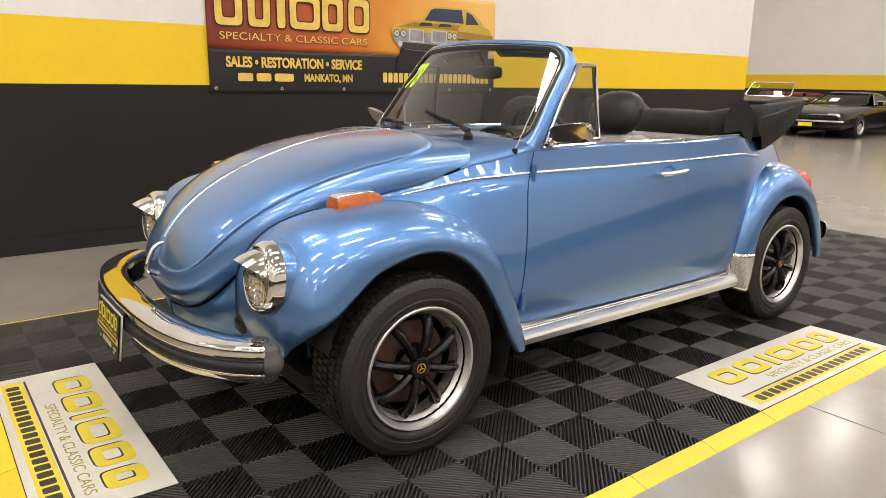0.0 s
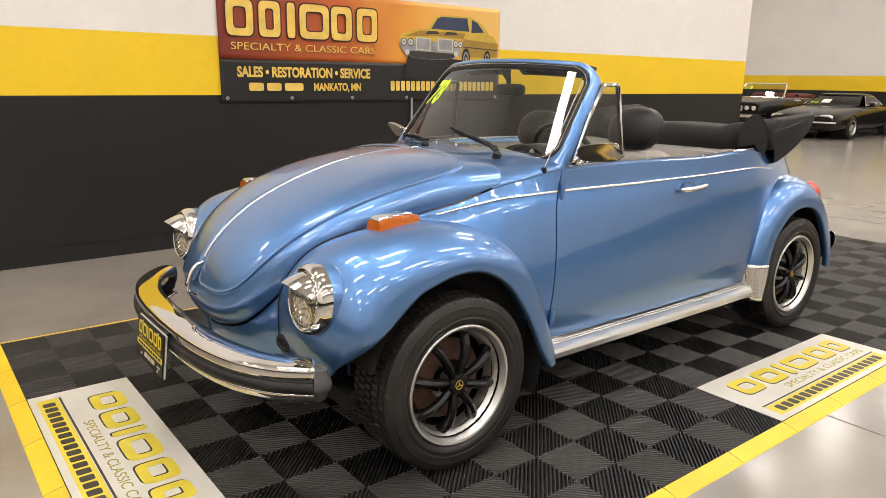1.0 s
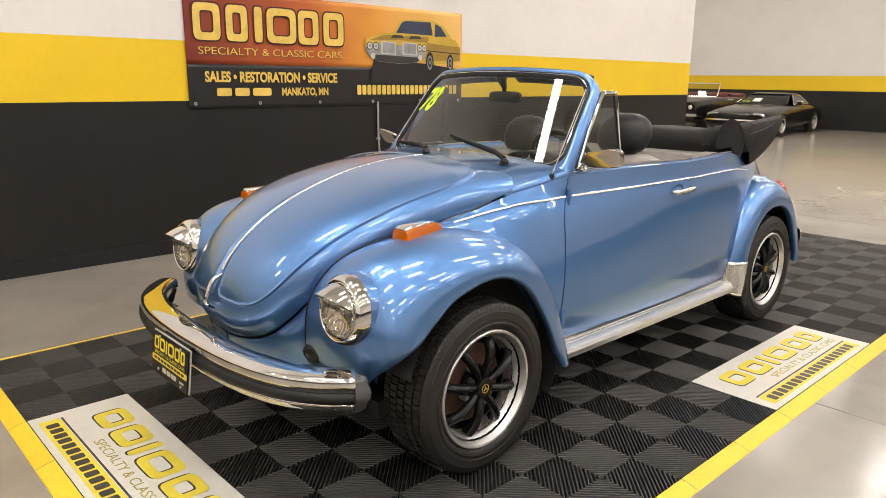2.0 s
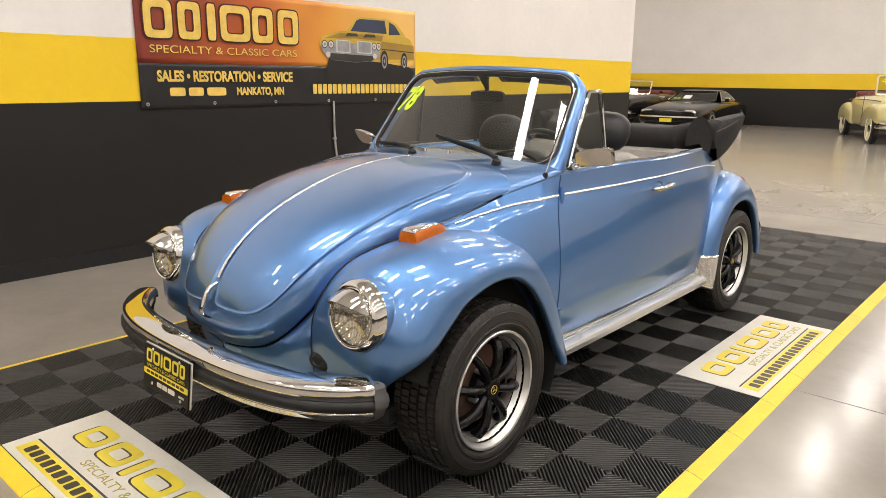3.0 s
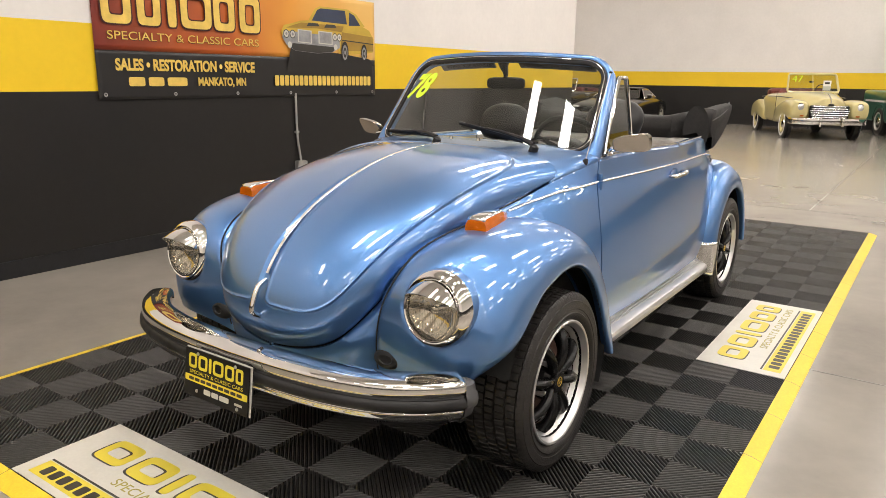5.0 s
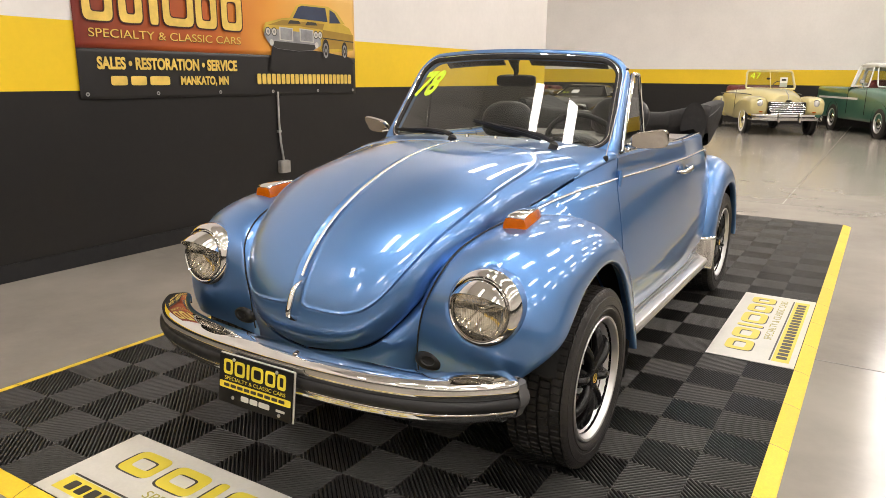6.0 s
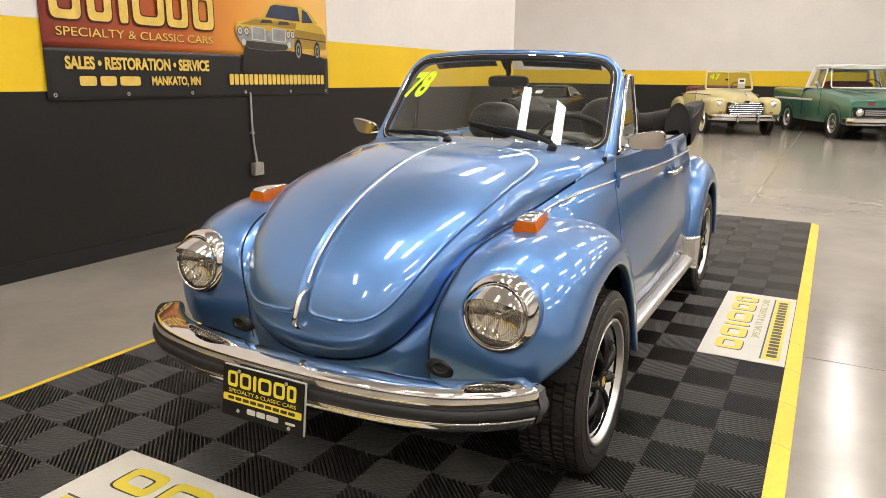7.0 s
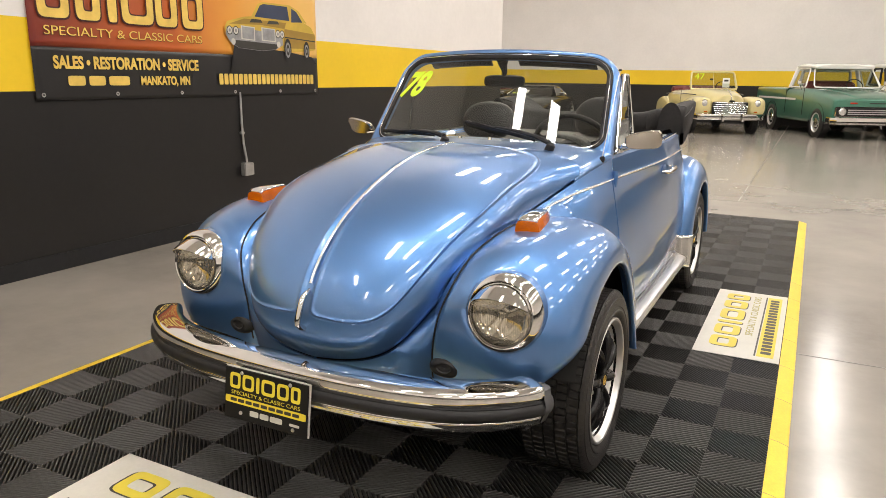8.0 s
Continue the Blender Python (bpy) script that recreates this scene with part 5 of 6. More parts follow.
def seat(x, low):
    """A front seat; low: how far its back and headrest are let down."""
    st = part("front_seat", Geo().grid([[(x + 0.25 * math.copysign(abs(math.cos(a)) ** 0.5, math.cos(a)) * k, 1.15 + dy, 0.56 + dz + 0.07 * math.copysign(abs(math.sin(a)) ** 0.5, math.sin(a)) * k) for a in np.linspace(0, math.tau, 29)] for k, dy, dz in ((0.02, -0.26, 0.01), (0.8, -0.26, 0.01), (1, -0.22, 0.01), (1, 0.0, 0.0), (1, 0.2, -0.02), (0.02, 0.22, -0.02))]), GREYCLOTH, CAR, "high-back front seat with a headrest")
    part("backrest", Geo().grid([[(x + 0.24 * w * math.copysign(abs(math.cos(a)) ** 0.5, math.cos(a)), 1.33 + (z - 0.58) * 0.22 + 0.07 * math.copysign(abs(math.sin(a)) ** 0.5, math.sin(a)) * w, z) for a in np.linspace(0, math.tau, 29)] for z, w in ((0.56, 0.9), (0.62, 1.0), (0.85, 1.0), (0.98 - low, 0.95), (1.035 - low, 0.85), (1.055 - low, 0.6), (1.06 - low, 0.02))]), GREYCLOTH, st)
    rows = []
    for k, w in ((-1, 0.02), (-0.97, 0.50), (-0.88, 0.74), (-0.6, 0.92), (-0.1, 1.0), (0.3, 0.97), (0.6, 0.84), (0.82, 0.64), (0.95, 0.38), (1.0, 0.02)):
        rows.append([(x + 0.152 * w * math.copysign(abs(math.cos(a)) ** 0.9, math.cos(a)), 1.435 + 0.03 * k + 0.068 * w * math.copysign(abs(math.sin(a)) ** 0.9, math.sin(a)), 1.155 - low + 0.100 * k) for a in np.linspace(0, math.tau, 29)])
    part("headrest", Geo().grid(rows), VINYL, st, "round black vinyl headrest", angle=80)
    for d in (-0.06, 0.06):
        part("headrest_post", Geo().tube([(x + d, 1.425, 1.03 - low), (x + d, 1.43, 1.09 - low)], 0.006, 8), CHROME, st)
    return st


seat(0.345, 0.028)
seat(-0.305, 0.068)
part("rear_seat", Geo().grid([[(x, y, z) for y, z in ((1.60, 0.50), (1.62, 0.60), (1.95, 0.62), (2.00, 0.66), (2.06, 0.98), (2.12, 1.0))] for x in np.linspace(-0.55, 0.55, 9)]), GREYCLOTH, CAR, "grey rear bench", thick=0.04)
part("cabin_floor", Geo().box(-0.58, 0.58, 0.55, 2.1, 0.30, 0.33), GREYCLOTH, CAR)

# folded top under its cover
def boot_section(x):
    """The cover's outline in y, z at x across the car."""
    k = abs(x) / 0.62
    sag = 0.014 * math.sin(9 * x) + 0.010 * math.sin(17 * x + 1)
    f = 1 - 0.10 * k ** 4
    e = ease(0.55, 0.98, k)
    pts = [(2.10 + 0.02 * k, 0.99), (2.085, 1.05), (2.10 + sag * 0.4, 1.100 + 0.05 * e + sag * 0.3), (2.16, 1.118 + 0.065 * e + sag * 0.3), (2.32, 1.112 + 0.080 * e + sag * 0.6),
           (2.50, 1.105 + 0.095 * e + sag * 0.4), (2.66 - 0.02 * k, 1.090 + 0.120 * e + sag * 0.3), (2.72 - 0.01 * k, 1.065 + 0.130 * e), (2.68 - 0.03 * k, 1.02 + 0.08 * e),
           (2.56 - 0.05 * k, 0.985 + 0.01 * e), (2.38 - 0.05 * k, 0.945 - 0.03 * e), (2.25, 0.935 - 0.03 * e)]
    back = 0.13 * ease(0.43, 0.50, abs(x))
    return [(y + back * ease(2.30, 2.12, y), 1.06 + (z - 1.06) * f) for y, z in spline(pts, 40)]


rows = []
xs = [-0.625, -0.62, -0.605, -0.58, -0.54] + list(np.linspace(-0.5, 0.5, 31)) + [0.54, 0.58, 0.605, 0.62, 0.625]
for x in xs:
    k = 1.0 if abs(x) < 0.53 else max(0.0, 1 - ((abs(x) - 0.53) / 0.095) ** 2) ** 0.5 * 0.12 + 0.88
    rows.append([(x, 2.36 + (y - 2.36) * k, 1.06 + (z - 1.06) * k) for y, z in boot_section(x)])
boot = Geo().grid(rows)
boot.fan(rows[0]).fan(rows[-1])
tc_ob = part("folded_top_cover", boot, CANVAS, CAR, "black canvas cover over the folded top", angle=60)
for side in (1, -1):
    arch = [Vector((side * (0.545 + 0.066 * math.cos(a)), 2.130 + 0.03 * math.cos(a), 1.038 + 0.138 * math.sin(a))) for a in np.linspace(-0.7, math.pi + 0.25, 22)]
    rows = [[arch[i].lerp(Vector((side * 0.548, 2.13, 1.02)), t) + Vector((side * 0.012, 0.03 + 0.010 * math.sin(math.pi / 2 * t) ** 0.6, 0.01)) for i in range(22)] for t in (0.0, 0.06, 0.18, 0.4, 0.7, 1.0)]
    part("cover_pocket", Geo().grid(rows), CANVAS, tc_ob, angle=80)
    part("piping", Geo().tube(spline([(side * 0.622, 2.24, 1.10), (side * 0.626, 2.42, 1.125), (side * 0.62, 2.58, 1.16), (side * 0.60, 2.69, 1.195)], 14), 0.004, 6), VINYL, tc_ob)


# ---- cars in the far bay ----
CREAM = material("cream_car_paint", (0.60, 0.52, 0.24), 0.3, 0.0, 1.0, vary=0.04, scale=3)
GREENPAINT = material("green_metallic_paint", (0.050, 0.190, 0.130), 0.35, 0.45, 1.0, vary=0.05, scale=3)
BLACKPAINT = material("black_car_paint", (0.010, 0.009, 0.009), 0.16, 0.0, 0.0, vary=0.1, scale=3)
WHITEPAINT = material("white_car_paint", (0.78, 0.77, 0.74), 0.3, 0.0, 0.8, vary=0.03, scale=3)
WHITEWALLTYRE = material("whitewall_rubber", (0.72, 0.70, 0.66), 0.6, vary=0.06, scale=12)
OXBLOOD = material("oxblood_vinyl", (0.13, 0.022, 0.018), 0.45, vary=0.15, scale=8)
PAPER = material("white_paper", (0.82, 0.82, 0.80), 0.7, vary=0.02, scale=20)


def ring(y, hw, z0, z1, px=0.35, pz=0.35, n=28, cx=0.0, top=1.0):
    """A rounded section across a car body; top narrows its upper side."""
    out = []
    for k in range(n):
        a = k * math.tau / n
        c, s = math.cos(a), math.sin(a)
        w = hw * (1 + (top - 1) * max(0.0, s) ** 0.8)
        out.append((cx + w * math.copysign(abs(c) ** px, c), y, (z0 + z1) / 2 + (z1 - z0) / 2 * math.copysign(abs(s) ** pz, s)))
    return out


def hull(stations, n=28, rows=0, **kw):
    """A closed body through rounded sections (y, half width, low, high, narrowing)."""
    S = spline(stations, rows or len(stations) * 4)
    R = [ring(s[0], s[1], s[2], s[3], top=s[4] if len(s) > 4 else 1.0, n=n, **kw) for s in S]
    g = Geo().grid(R, wrap_u=True)
    g.fan(R[0]).fan(R[-1])
    return g


def road_wheel(car, x, y, r, w, white=False, disc=None, cap=None):
    s = 1 if x > 0 else -1
    wh = part("wheel", Geo().revolve([(-w, 0.6 * r), (-w, 0.86 * r), (-w * 0.9, r), (-0.1 * w, r), (0, 0.9 * r), (0.01, 0.8 * r), (0.004, 0.66 * r)], 32), RUBBER, car, m=pose(x, y, r) @ Matrix.Diagonal((s, 1, 1, 1)))
    if white:
        part("whitewall", Geo().revolve([(0.011, 0.86 * r), (0.014, 0.8 * r), (0.009, 0.68 * r)], 32), WHITEWALLTYRE, wh)
    part("rim", Geo().revolve([(0.004, 0.67 * r), (0.008, 0.62 * r), (-0.02, 0.56 * r), (-0.03, 0.34 * r), (-0.03, 0.0005)], 32), disc or ALU, wh)
    part("hub_cap", Geo().revolve([(-0.03, 0.33 * r), (-0.005, 0.30 * r), (0.012, 0.16 * r), (0.015, 0.0005)], 24), cap or CHROME, wh)
    return wh


def round_lamp(car, x, y, z, r, fwd=-90):
    m = Matrix.Translation((x, y, z)) @ pose(0, 0, 0, 0, 0, fwd)
    h = part("headlamp", Geo().revolve([(-0.06, r), (0.0, r), (0.016, r * 0.94), (0.016, r * 0.84)], 28, m), CHROME, car)
    part("lens", Geo().revolve([(0.012, r * 0.85), (0.03, r * 0.6), (0.038, 0.0004)], 24, m), LENS, h)
    return h


def frame_and_pane(car, pts, mat, r=0.018, name="windscreen"):
    """A glazed opening: a rim round its corner points and a pane inside."""
    loop = []
    n = len(pts)
    for i in range(n):
        a, b, c = Vector(pts[i - 1]), Vector(pts[i]), Vector(pts[(i + 1) % n])
        loop += [b.lerp(a, 0.12), b.lerp(a, 0.03).lerp(b.lerp(c, 0.03), 0.5), b.lerp(c, 0.12)]
    fr = part(name, Geo().tube(loop, r, 8, closed=True), mat, car)
    pn = part("pane", Geo().fan([tuple(p) for p in loop]), SHIELD, fr)
    pn.visible_shadow = False
    return fr


# cream convertible of the forties
cream = thing("vintage_convertible", pose(-0.86, 17.7, FLOOR_Z, 0, 0, 24) @ Matrix.Diagonal((0.93, 0.97, 0.98, 1)), "cream vintage convertible with whitewall tyres and chrome grille", "car")
part("body", hull([(-0.62, 0.20, 0.55, 0.98, 0.7), (-0.58, 0.38, 0.46, 1.00, 0.6), (-0.30, 0.50, 0.40, 1.06, 0.6), (0.20, 0.64, 0.36, 1.11, 0.66), (0.80, 0.78, 0.32, 1.14, 0.80), (1.2, 0.84, 0.30, 1.12, 0.92),
                   (2.0, 0.87, 0.30, 1.10, 0.93), (2.6, 0.84, 0.32, 1.08, 0.92), (3.3, 0.72, 0.36, 0.98, 0.85), (3.8, 0.50, 0.44, 0.82, 0.8), (3.95, 0.2, 0.5, 0.7, 0.8)], rows=44), CREAM, cream, angle=60)
for s in (1, -1):
    ffd = part("front_fender", hull([(-0.70, 0.10, 0.62, 0.80), (-0.66, 0.20, 0.52, 0.90), (-0.45, 0.235, 0.46, 0.95), (-0.05, 0.24, 0.52, 0.955), (0.4, 0.22, 0.42, 0.90), (0.95, 0.17, 0.34, 0.78), (1.5, 0.09, 0.32, 0.62), (1.6, 0.03, 0.36, 0.5)], rows=34, px=0.6, pz=0.6, cx=s * 0.71), CREAM, cream, angle=60)
    part("rear_fender", hull([(2.15, 0.04, 0.36, 0.60), (2.25, 0.11, 0.34, 0.72), (2.6, 0.15, 0.40, 0.86), (3.0, 0.15, 0.44, 0.88), (3.5, 0.13, 0.36, 0.78), (3.85, 0.07, 0.36, 0.58)], rows=26, px=0.6, pz=0.6, cx=s * 0.80), CREAM, cream, angle=60)
    round_lamp(cream, s * 0.70, -0.675, 0.785, 0.105)
    part("parking_lamp", Geo().box(s * 0.66 - 0.05, s * 0.66 + 0.05, -0.70, -0.66, 0.565, 0.605), AMBER, cream, bevel=0.008)
    road_wheel(cream, s * 0.915, 0.0, 0.355, 0.17, True, CREAM)
    road_wheel(cream, s * 0.915, 2.90, 0.355, 0.17, True, CREAM)
    part("wheel_arch", Geo().revolve([(0.0, 0.40), (-0.03, 0.41), (-0.05, 0.05)], 28, pose(s * 0.885, 0.0, 0.36) @ Matrix.Diagonal((s, 1, 1, 1))), DARK, cream)
    part("wheel_arch", Geo().revolve([(0.0, 0.38), (-0.03, 0.39), (-0.05, 0.05)], 28, pose(s * 0.885, 2.90, 0.36) @ Matrix.Diagonal((s, 1, 1, 1))), DARK, cream)
    part("side_moulding", Geo().tube([(s * 0.66, 0.3, 0.98), (s * 0.80, 0.9, 1.0), (s * 0.885, 1.4, 1.0), (s * 0.90, 2.1, 0.99), (s * 0.87, 2.6, 0.97)], 0.012, 6), PRINTDARK, cream)
    part("door_line", Geo().tube([(s * 0.87, 1.0, 1.08), (s * 0.88, 1.02, 0.8), (s * 0.86, 1.02, 0.40)], 0.006, 5), DARK, cream)
    part("seat", hull([(1.55, 0.25, 0.7, 1.10), (1.62, 0.30, 0.6, 1.20), (1.72, 0.28, 0.6, 1.16)], rows=8, cx=s * 0.36), OXBLOOD, cream)
for k in range(6):
    z = 0.545 + k * 0.052
    w = 0.46 - 0.02 * abs(k - 3)
    part("grille_bar", Geo().tube([(x, -0.665 - 0.05 * (1 - (x / 0.5) ** 2) + 0.01 * k, z) for x in np.linspace(-w, w, 11)], 0.021, 8), TRIM, cream)
part("grille_back", Geo().box(-0.46, 0.46, -0.66, -0.55, 0.52, 0.83), DARK, cream, bevel=0.02)
part("nose_trim", Geo().tube([(0, -0.70, 0.80), (0, -0.66, 0.98), (0, -0.45, 1.08), (0, 0.2, 1.14)], 0.014, 8), CHROME, cream)
part("nose_badge", Geo().box(-0.07, 0.07, -0.735, -0.70, 0.82, 0.87), CHROME, cream, bevel=0.01)
cb = part("bumper", Geo().grid(sweep_bar([(-0.92, -0.55), (-0.86, -0.72), (-0.6, -0.84), (0, -0.88), (0.6, -0.84), (0.86, -0.72), (0.92, -0.55)], [(-0.02, 0.54), (0.01, 0.53), (0.02, 0.46), (0.01, 0.385), (-0.02, 0.375)])), CHROME, cream, "wide chrome bumper", thick=0.01)
for s in (1, -1):
    part("overrider", hull([(-0.90, 0.025, 0.36, 0.56), (-0.93, 0.03, 0.34, 0.58), (-0.95, 0.02, 0.38, 0.54)], rows=6, n=14, cx=s * 0.26), CHROME, cb)
frame_and_pane(cream, [(-0.66, 0.86, 1.12), (0.66, 0.86, 1.12), (0.60, 1.08, 1.58), (-0.60, 1.08, 1.58)], CREAM, 0.030)
part("centre_bar", Geo().tube([(0, 0.85, 1.14), (0, 1.06, 1.58)], 0.010, 6), CREAM, cream)
part("inside_mirror", Geo().box(-0.06, 0.06, 1.08, 1.10, 1.36, 1.41), BLACKTRIM, cream, bevel=0.01)
letters("year_marking", "47", (-0.54, -0.26, 1.38, 1.54), LIME, cream, pose(0, 0.965, 0, 0, 0, 0) @ Matrix(((1, 0, 0, 0), (0, 0, -1, 0), (0, 1, 0, 0), (0, 0, 0, 1))), "lime painted year number")
part("price_sheet", Geo().box(0.26, 0.46, 0.935, 0.94, 1.17, 1.42), PAPER, cream, "white sheet in the windscreen")
part("sheet_print", Geo().box(0.30, 0.42, 0.930, 0.934, 1.33, 1.38), PRINTDARK, cream)
part("folded_top", hull([(2.3, 0.70, 1.02, 1.14), (2.45, 0.74, 0.98, 1.20), (2.75, 0.70, 0.98, 1.18), (2.9, 0.6, 0.98, 1.1)], rows=12), OXBLOOD, cream, "dark folded top")
part("steering_wheel", Geo().tube([(0.36 + 0.19 * math.cos(a), 1.22 + 0.09 * math.sin(a), 1.16 + 0.16 * math.sin(a)) for a in np.linspace(0, math.tau, 25)[:-1]], 0.012, 6, closed=True), BLACKTRIM, cream)

# green pickup with a white roof
truck = thing("pickup_truck", pose(2.22, 17.95, FLOOR_Z, 0, 0, 23), "green vintage pickup truck with a white roof and chrome bumper", "truck")
part("front_body", hull([(-0.80, 0.93, 0.40, 0.88, 0.98), (-0.76, 0.96, 0.36, 0.95, 0.98), (-0.4, 0.965, 0.34, 1.04, 0.96), (0.3, 0.97, 0.33, 1.13, 0.95), (0.95, 0.97, 0.32, 1.17, 0.95), (1.7, 0.97, 0.32, 1.17, 0.95), (2.0, 0.97, 0.32, 1.16, 0.95)], rows=28, px=0.16, pz=0.2), GREENPAINT, truck, angle=40)
part("hood_ridge", hull([(-0.74, 0.42, 0.90, 0.965), (-0.4, 0.52, 0.98, 1.065), (0.4, 0.56, 1.08, 1.165), (0.85, 0.56, 1.12, 1.20)], rows=14, px=0.3, pz=0.4), GREENPAINT, truck, angle=40)
part("load_bed", hull([(2.06, 0.95, 0.33, 1.17), (2.1, 0.96, 0.33, 1.175), (3.4, 0.96, 0.33, 1.175), (4.15, 0.96, 0.36, 1.17), (4.2, 0.94, 0.4, 1.15)], rows=18, px=0.1, pz=0.12), GREENPAINT, truck, angle=40)
part("roof", hull([(0.98, 0.70, 1.66, 1.74), (1.05, 0.76, 1.64, 1.765), (1.5, 0.78, 1.64, 1.79), (1.95, 0.76, 1.64, 1.77), (2.02, 0.70, 1.66, 1.74)], rows=18, px=0.25, pz=0.5), WHITEPAINT, truck, angle=50)
frame_and_pane(truck, [(-0.80, 0.72, 1.19), (0.80, 0.72, 1.19), (0.70, 1.06, 1.67), (-0.70, 1.06, 1.67)], WHITEPAINT, 0.019)
frame_and_pane(truck, [(-0.66, 2.0, 1.24), (0.66, 2.0, 1.24), (0.60, 1.98, 1.62), (-0.60, 1.98, 1.62)], WHITEPAINT, 0.04, "rear_window")
for s in (1, -1):
    frame_and_pane(truck, [(s * 0.93, 0.92, 1.19), (s * 0.93, 1.82, 1.19), (s * 0.76, 1.80, 1.66), (s * 0.75, 1.16, 1.66)], WHITEPAINT, 0.018, "side_window")
    part("cab_pillar", Geo().tube([(s * 0.90, 1.95, 1.17), (s * 0.74, 1.95, 1.68)], 0.055, 8), WHITEPAINT, truck)
    part("side_flash", Geo().box(s * 0.972 - 0.006, s * 0.972 + 0.006, 1.35, 4.0, 0.86, 0.91), WHITEPAINT, truck)
    part("door_line", Geo().tube([(s * 0.975, 0.86, 1.16), (s * 0.975, 0.86, 0.5)], 0.006, 5), DARK, truck)
    part("door_line", Geo().tube([(s * 0.975, 1.98, 1.16), (s * 0.975, 1.98, 0.5)], 0.006, 5), DARK, truck)
    part("door_mirror", Geo().box(s * 1.06 - 0.05, s * 1.06 + 0.05, 1.0, 1.02, 1.26, 1.36), CHROME, truck, bevel=0.012)
    part("mirror_arm", Geo().tube([(s * 1.05, 1.01, 1.28), (s * 0.96, 1.06, 1.12)], 0.010, 6), CHROME, truck)
    round_lamp(truck, s * 0.76, -0.86, 0.655, 0.100)
    road_wheel(truck, s * 0.976, 0.0, 0.36, 0.21)
    road_wheel(truck, s * 0.972, 2.92, 0.36, 0.21)
    part("wheel_arch", Geo().revolve([(0.0, 0.43), (-0.03, 0.44), (-0.02, 0.05)], 32, pose(s * 0.972, 0.0, 0.38) @ Matrix.Diagonal((s, 1, 1, 1))), DARK, truck)
    part("wheel_arch", Geo().revolve([(0.0, 0.41), (-0.03, 0.42), (-0.02, 0.05)], 32, pose(s * 0.972, 2.92, 0.38) @ Matrix.Diagonal((s, 1, 1, 1))), DARK, truck)
grl = part("grille", Geo().box(-0.92, 0.92, -0.845, -0.80, 0.54, 0.77), CHROME, truck, "wide bright grille", bevel=0.02)
part("grille_recess", Geo().box(-0.88, 0.88, -0.853, -0.846, 0.565, 0.745), DARK, grl)
for k in range(3):
    part("grille_bar", Geo().box(-0.64, 0.64, -0.868, -0.853, 0.595 + 0.045 * k, 0.617 + 0.045 * k), ALU, grl, bevel=0.004)
part("upper_slot", Geo().box(-0.15, 0.75, -0.815, -0.79, 0.84, 0.862), DARK, truck)
part("nose_badge", Geo().box(-0.58, -0.42, -0.82, -0.79, 0.835, 0.868), RED, truck, bevel=0.006)
part("bumper", Geo().grid(sweep_bar([(-1.0, -0.62), (-0.99, -0.84), (-0.9, -0.93), (0, -0.96), (0.9, -0.93), (0.99, -0.84), (1.0, -0.62)], [(-0.03, 0.53), (0.01, 0.52), (0.025, 0.45), (0.02, 0.37), (-0.02, 0.35)])), CHROME, truck, "chrome bumper", thick=0.01)
part("bench_seat", hull([(1.6, 0.62, 0.8, 1.28), (1.7, 0.66, 0.7, 1.36), (1.82, 0.64, 0.7, 1.34)], rows=8), OXBLOOD, truck)
part("steering_wheel", Geo().tube([(0.4 + 0.2 * math.cos(a), 1.2 + 0.1 * math.sin(a), 1.24 + 0.16 * math.sin(a)) for a in np.linspace(0, math.tau, 25)[:-1]], 0.013, 6, closed=True), BLACKTRIM, truck)

# low black coupe
coupe = thing("sports_coupe", pose(-6.50, 18.0, FLOOR_Z, 0, 0, 3) @ Matrix.Diagonal((1, 1, 0.89, 1)), "low glossy black sports coupe with oval lamps", "car")
part("body", hull([(-1.02, 0.70, 0.42, 0.60, 0.95), (-0.98, 0.80, 0.30, 0.68, 0.92), (-0.6, 0.87, 0.24, 0.78, 0.90), (0.2, 0.89, 0.22, 0.88, 0.88), (0.9, 0.89, 0.22, 0.92, 0.90), (1.8, 0.89, 0.22, 0.91, 0.92), (2.6, 0.88, 0.24, 0.90, 0.90), (3.3, 0.83, 0.30, 0.84, 0.88), (3.62, 0.74, 0.40, 0.74, 0.9)], rows=36, px=0.25, pz=0.35), BLACKPAINT, coupe, angle=50)
part("roof", hull([(1.30, 0.50, 1.16, 1.24), (1.5, 0.56, 1.10, 1.27), (1.9, 0.57, 1.08, 1.26), (2.3, 0.55, 1.0, 1.20), (2.9, 0.52, 0.86, 0.98)], rows=20, px=0.35, pz=0.5), BLACKPAINT, coupe, angle=50)
frame_and_pane(coupe, [(-0.70, 0.72, 0.91), (0.70, 0.72, 0.91), (0.53, 1.34, 1.22), (-0.53, 1.34, 1.22)], BLACKPAINT, 0.022)
letters("year_marking", "92", (-0.58, -0.36, 0.0, 0.10), LIME, coupe, Matrix.Translation((0, 0.80, 0.975)) @ pose(0, 0, 0, 27, 0, 0), "lime painted year number")
part("price_sheet", Geo().box(-0.30, -0.08, -0.10, 0.12, 0.0, 0.004), PAPER, coupe, "white sheet in the windscreen", m=Matrix.Translation((0, 0.93, 1.035)) @ pose(0, 0, 0, 27, 0, 0))
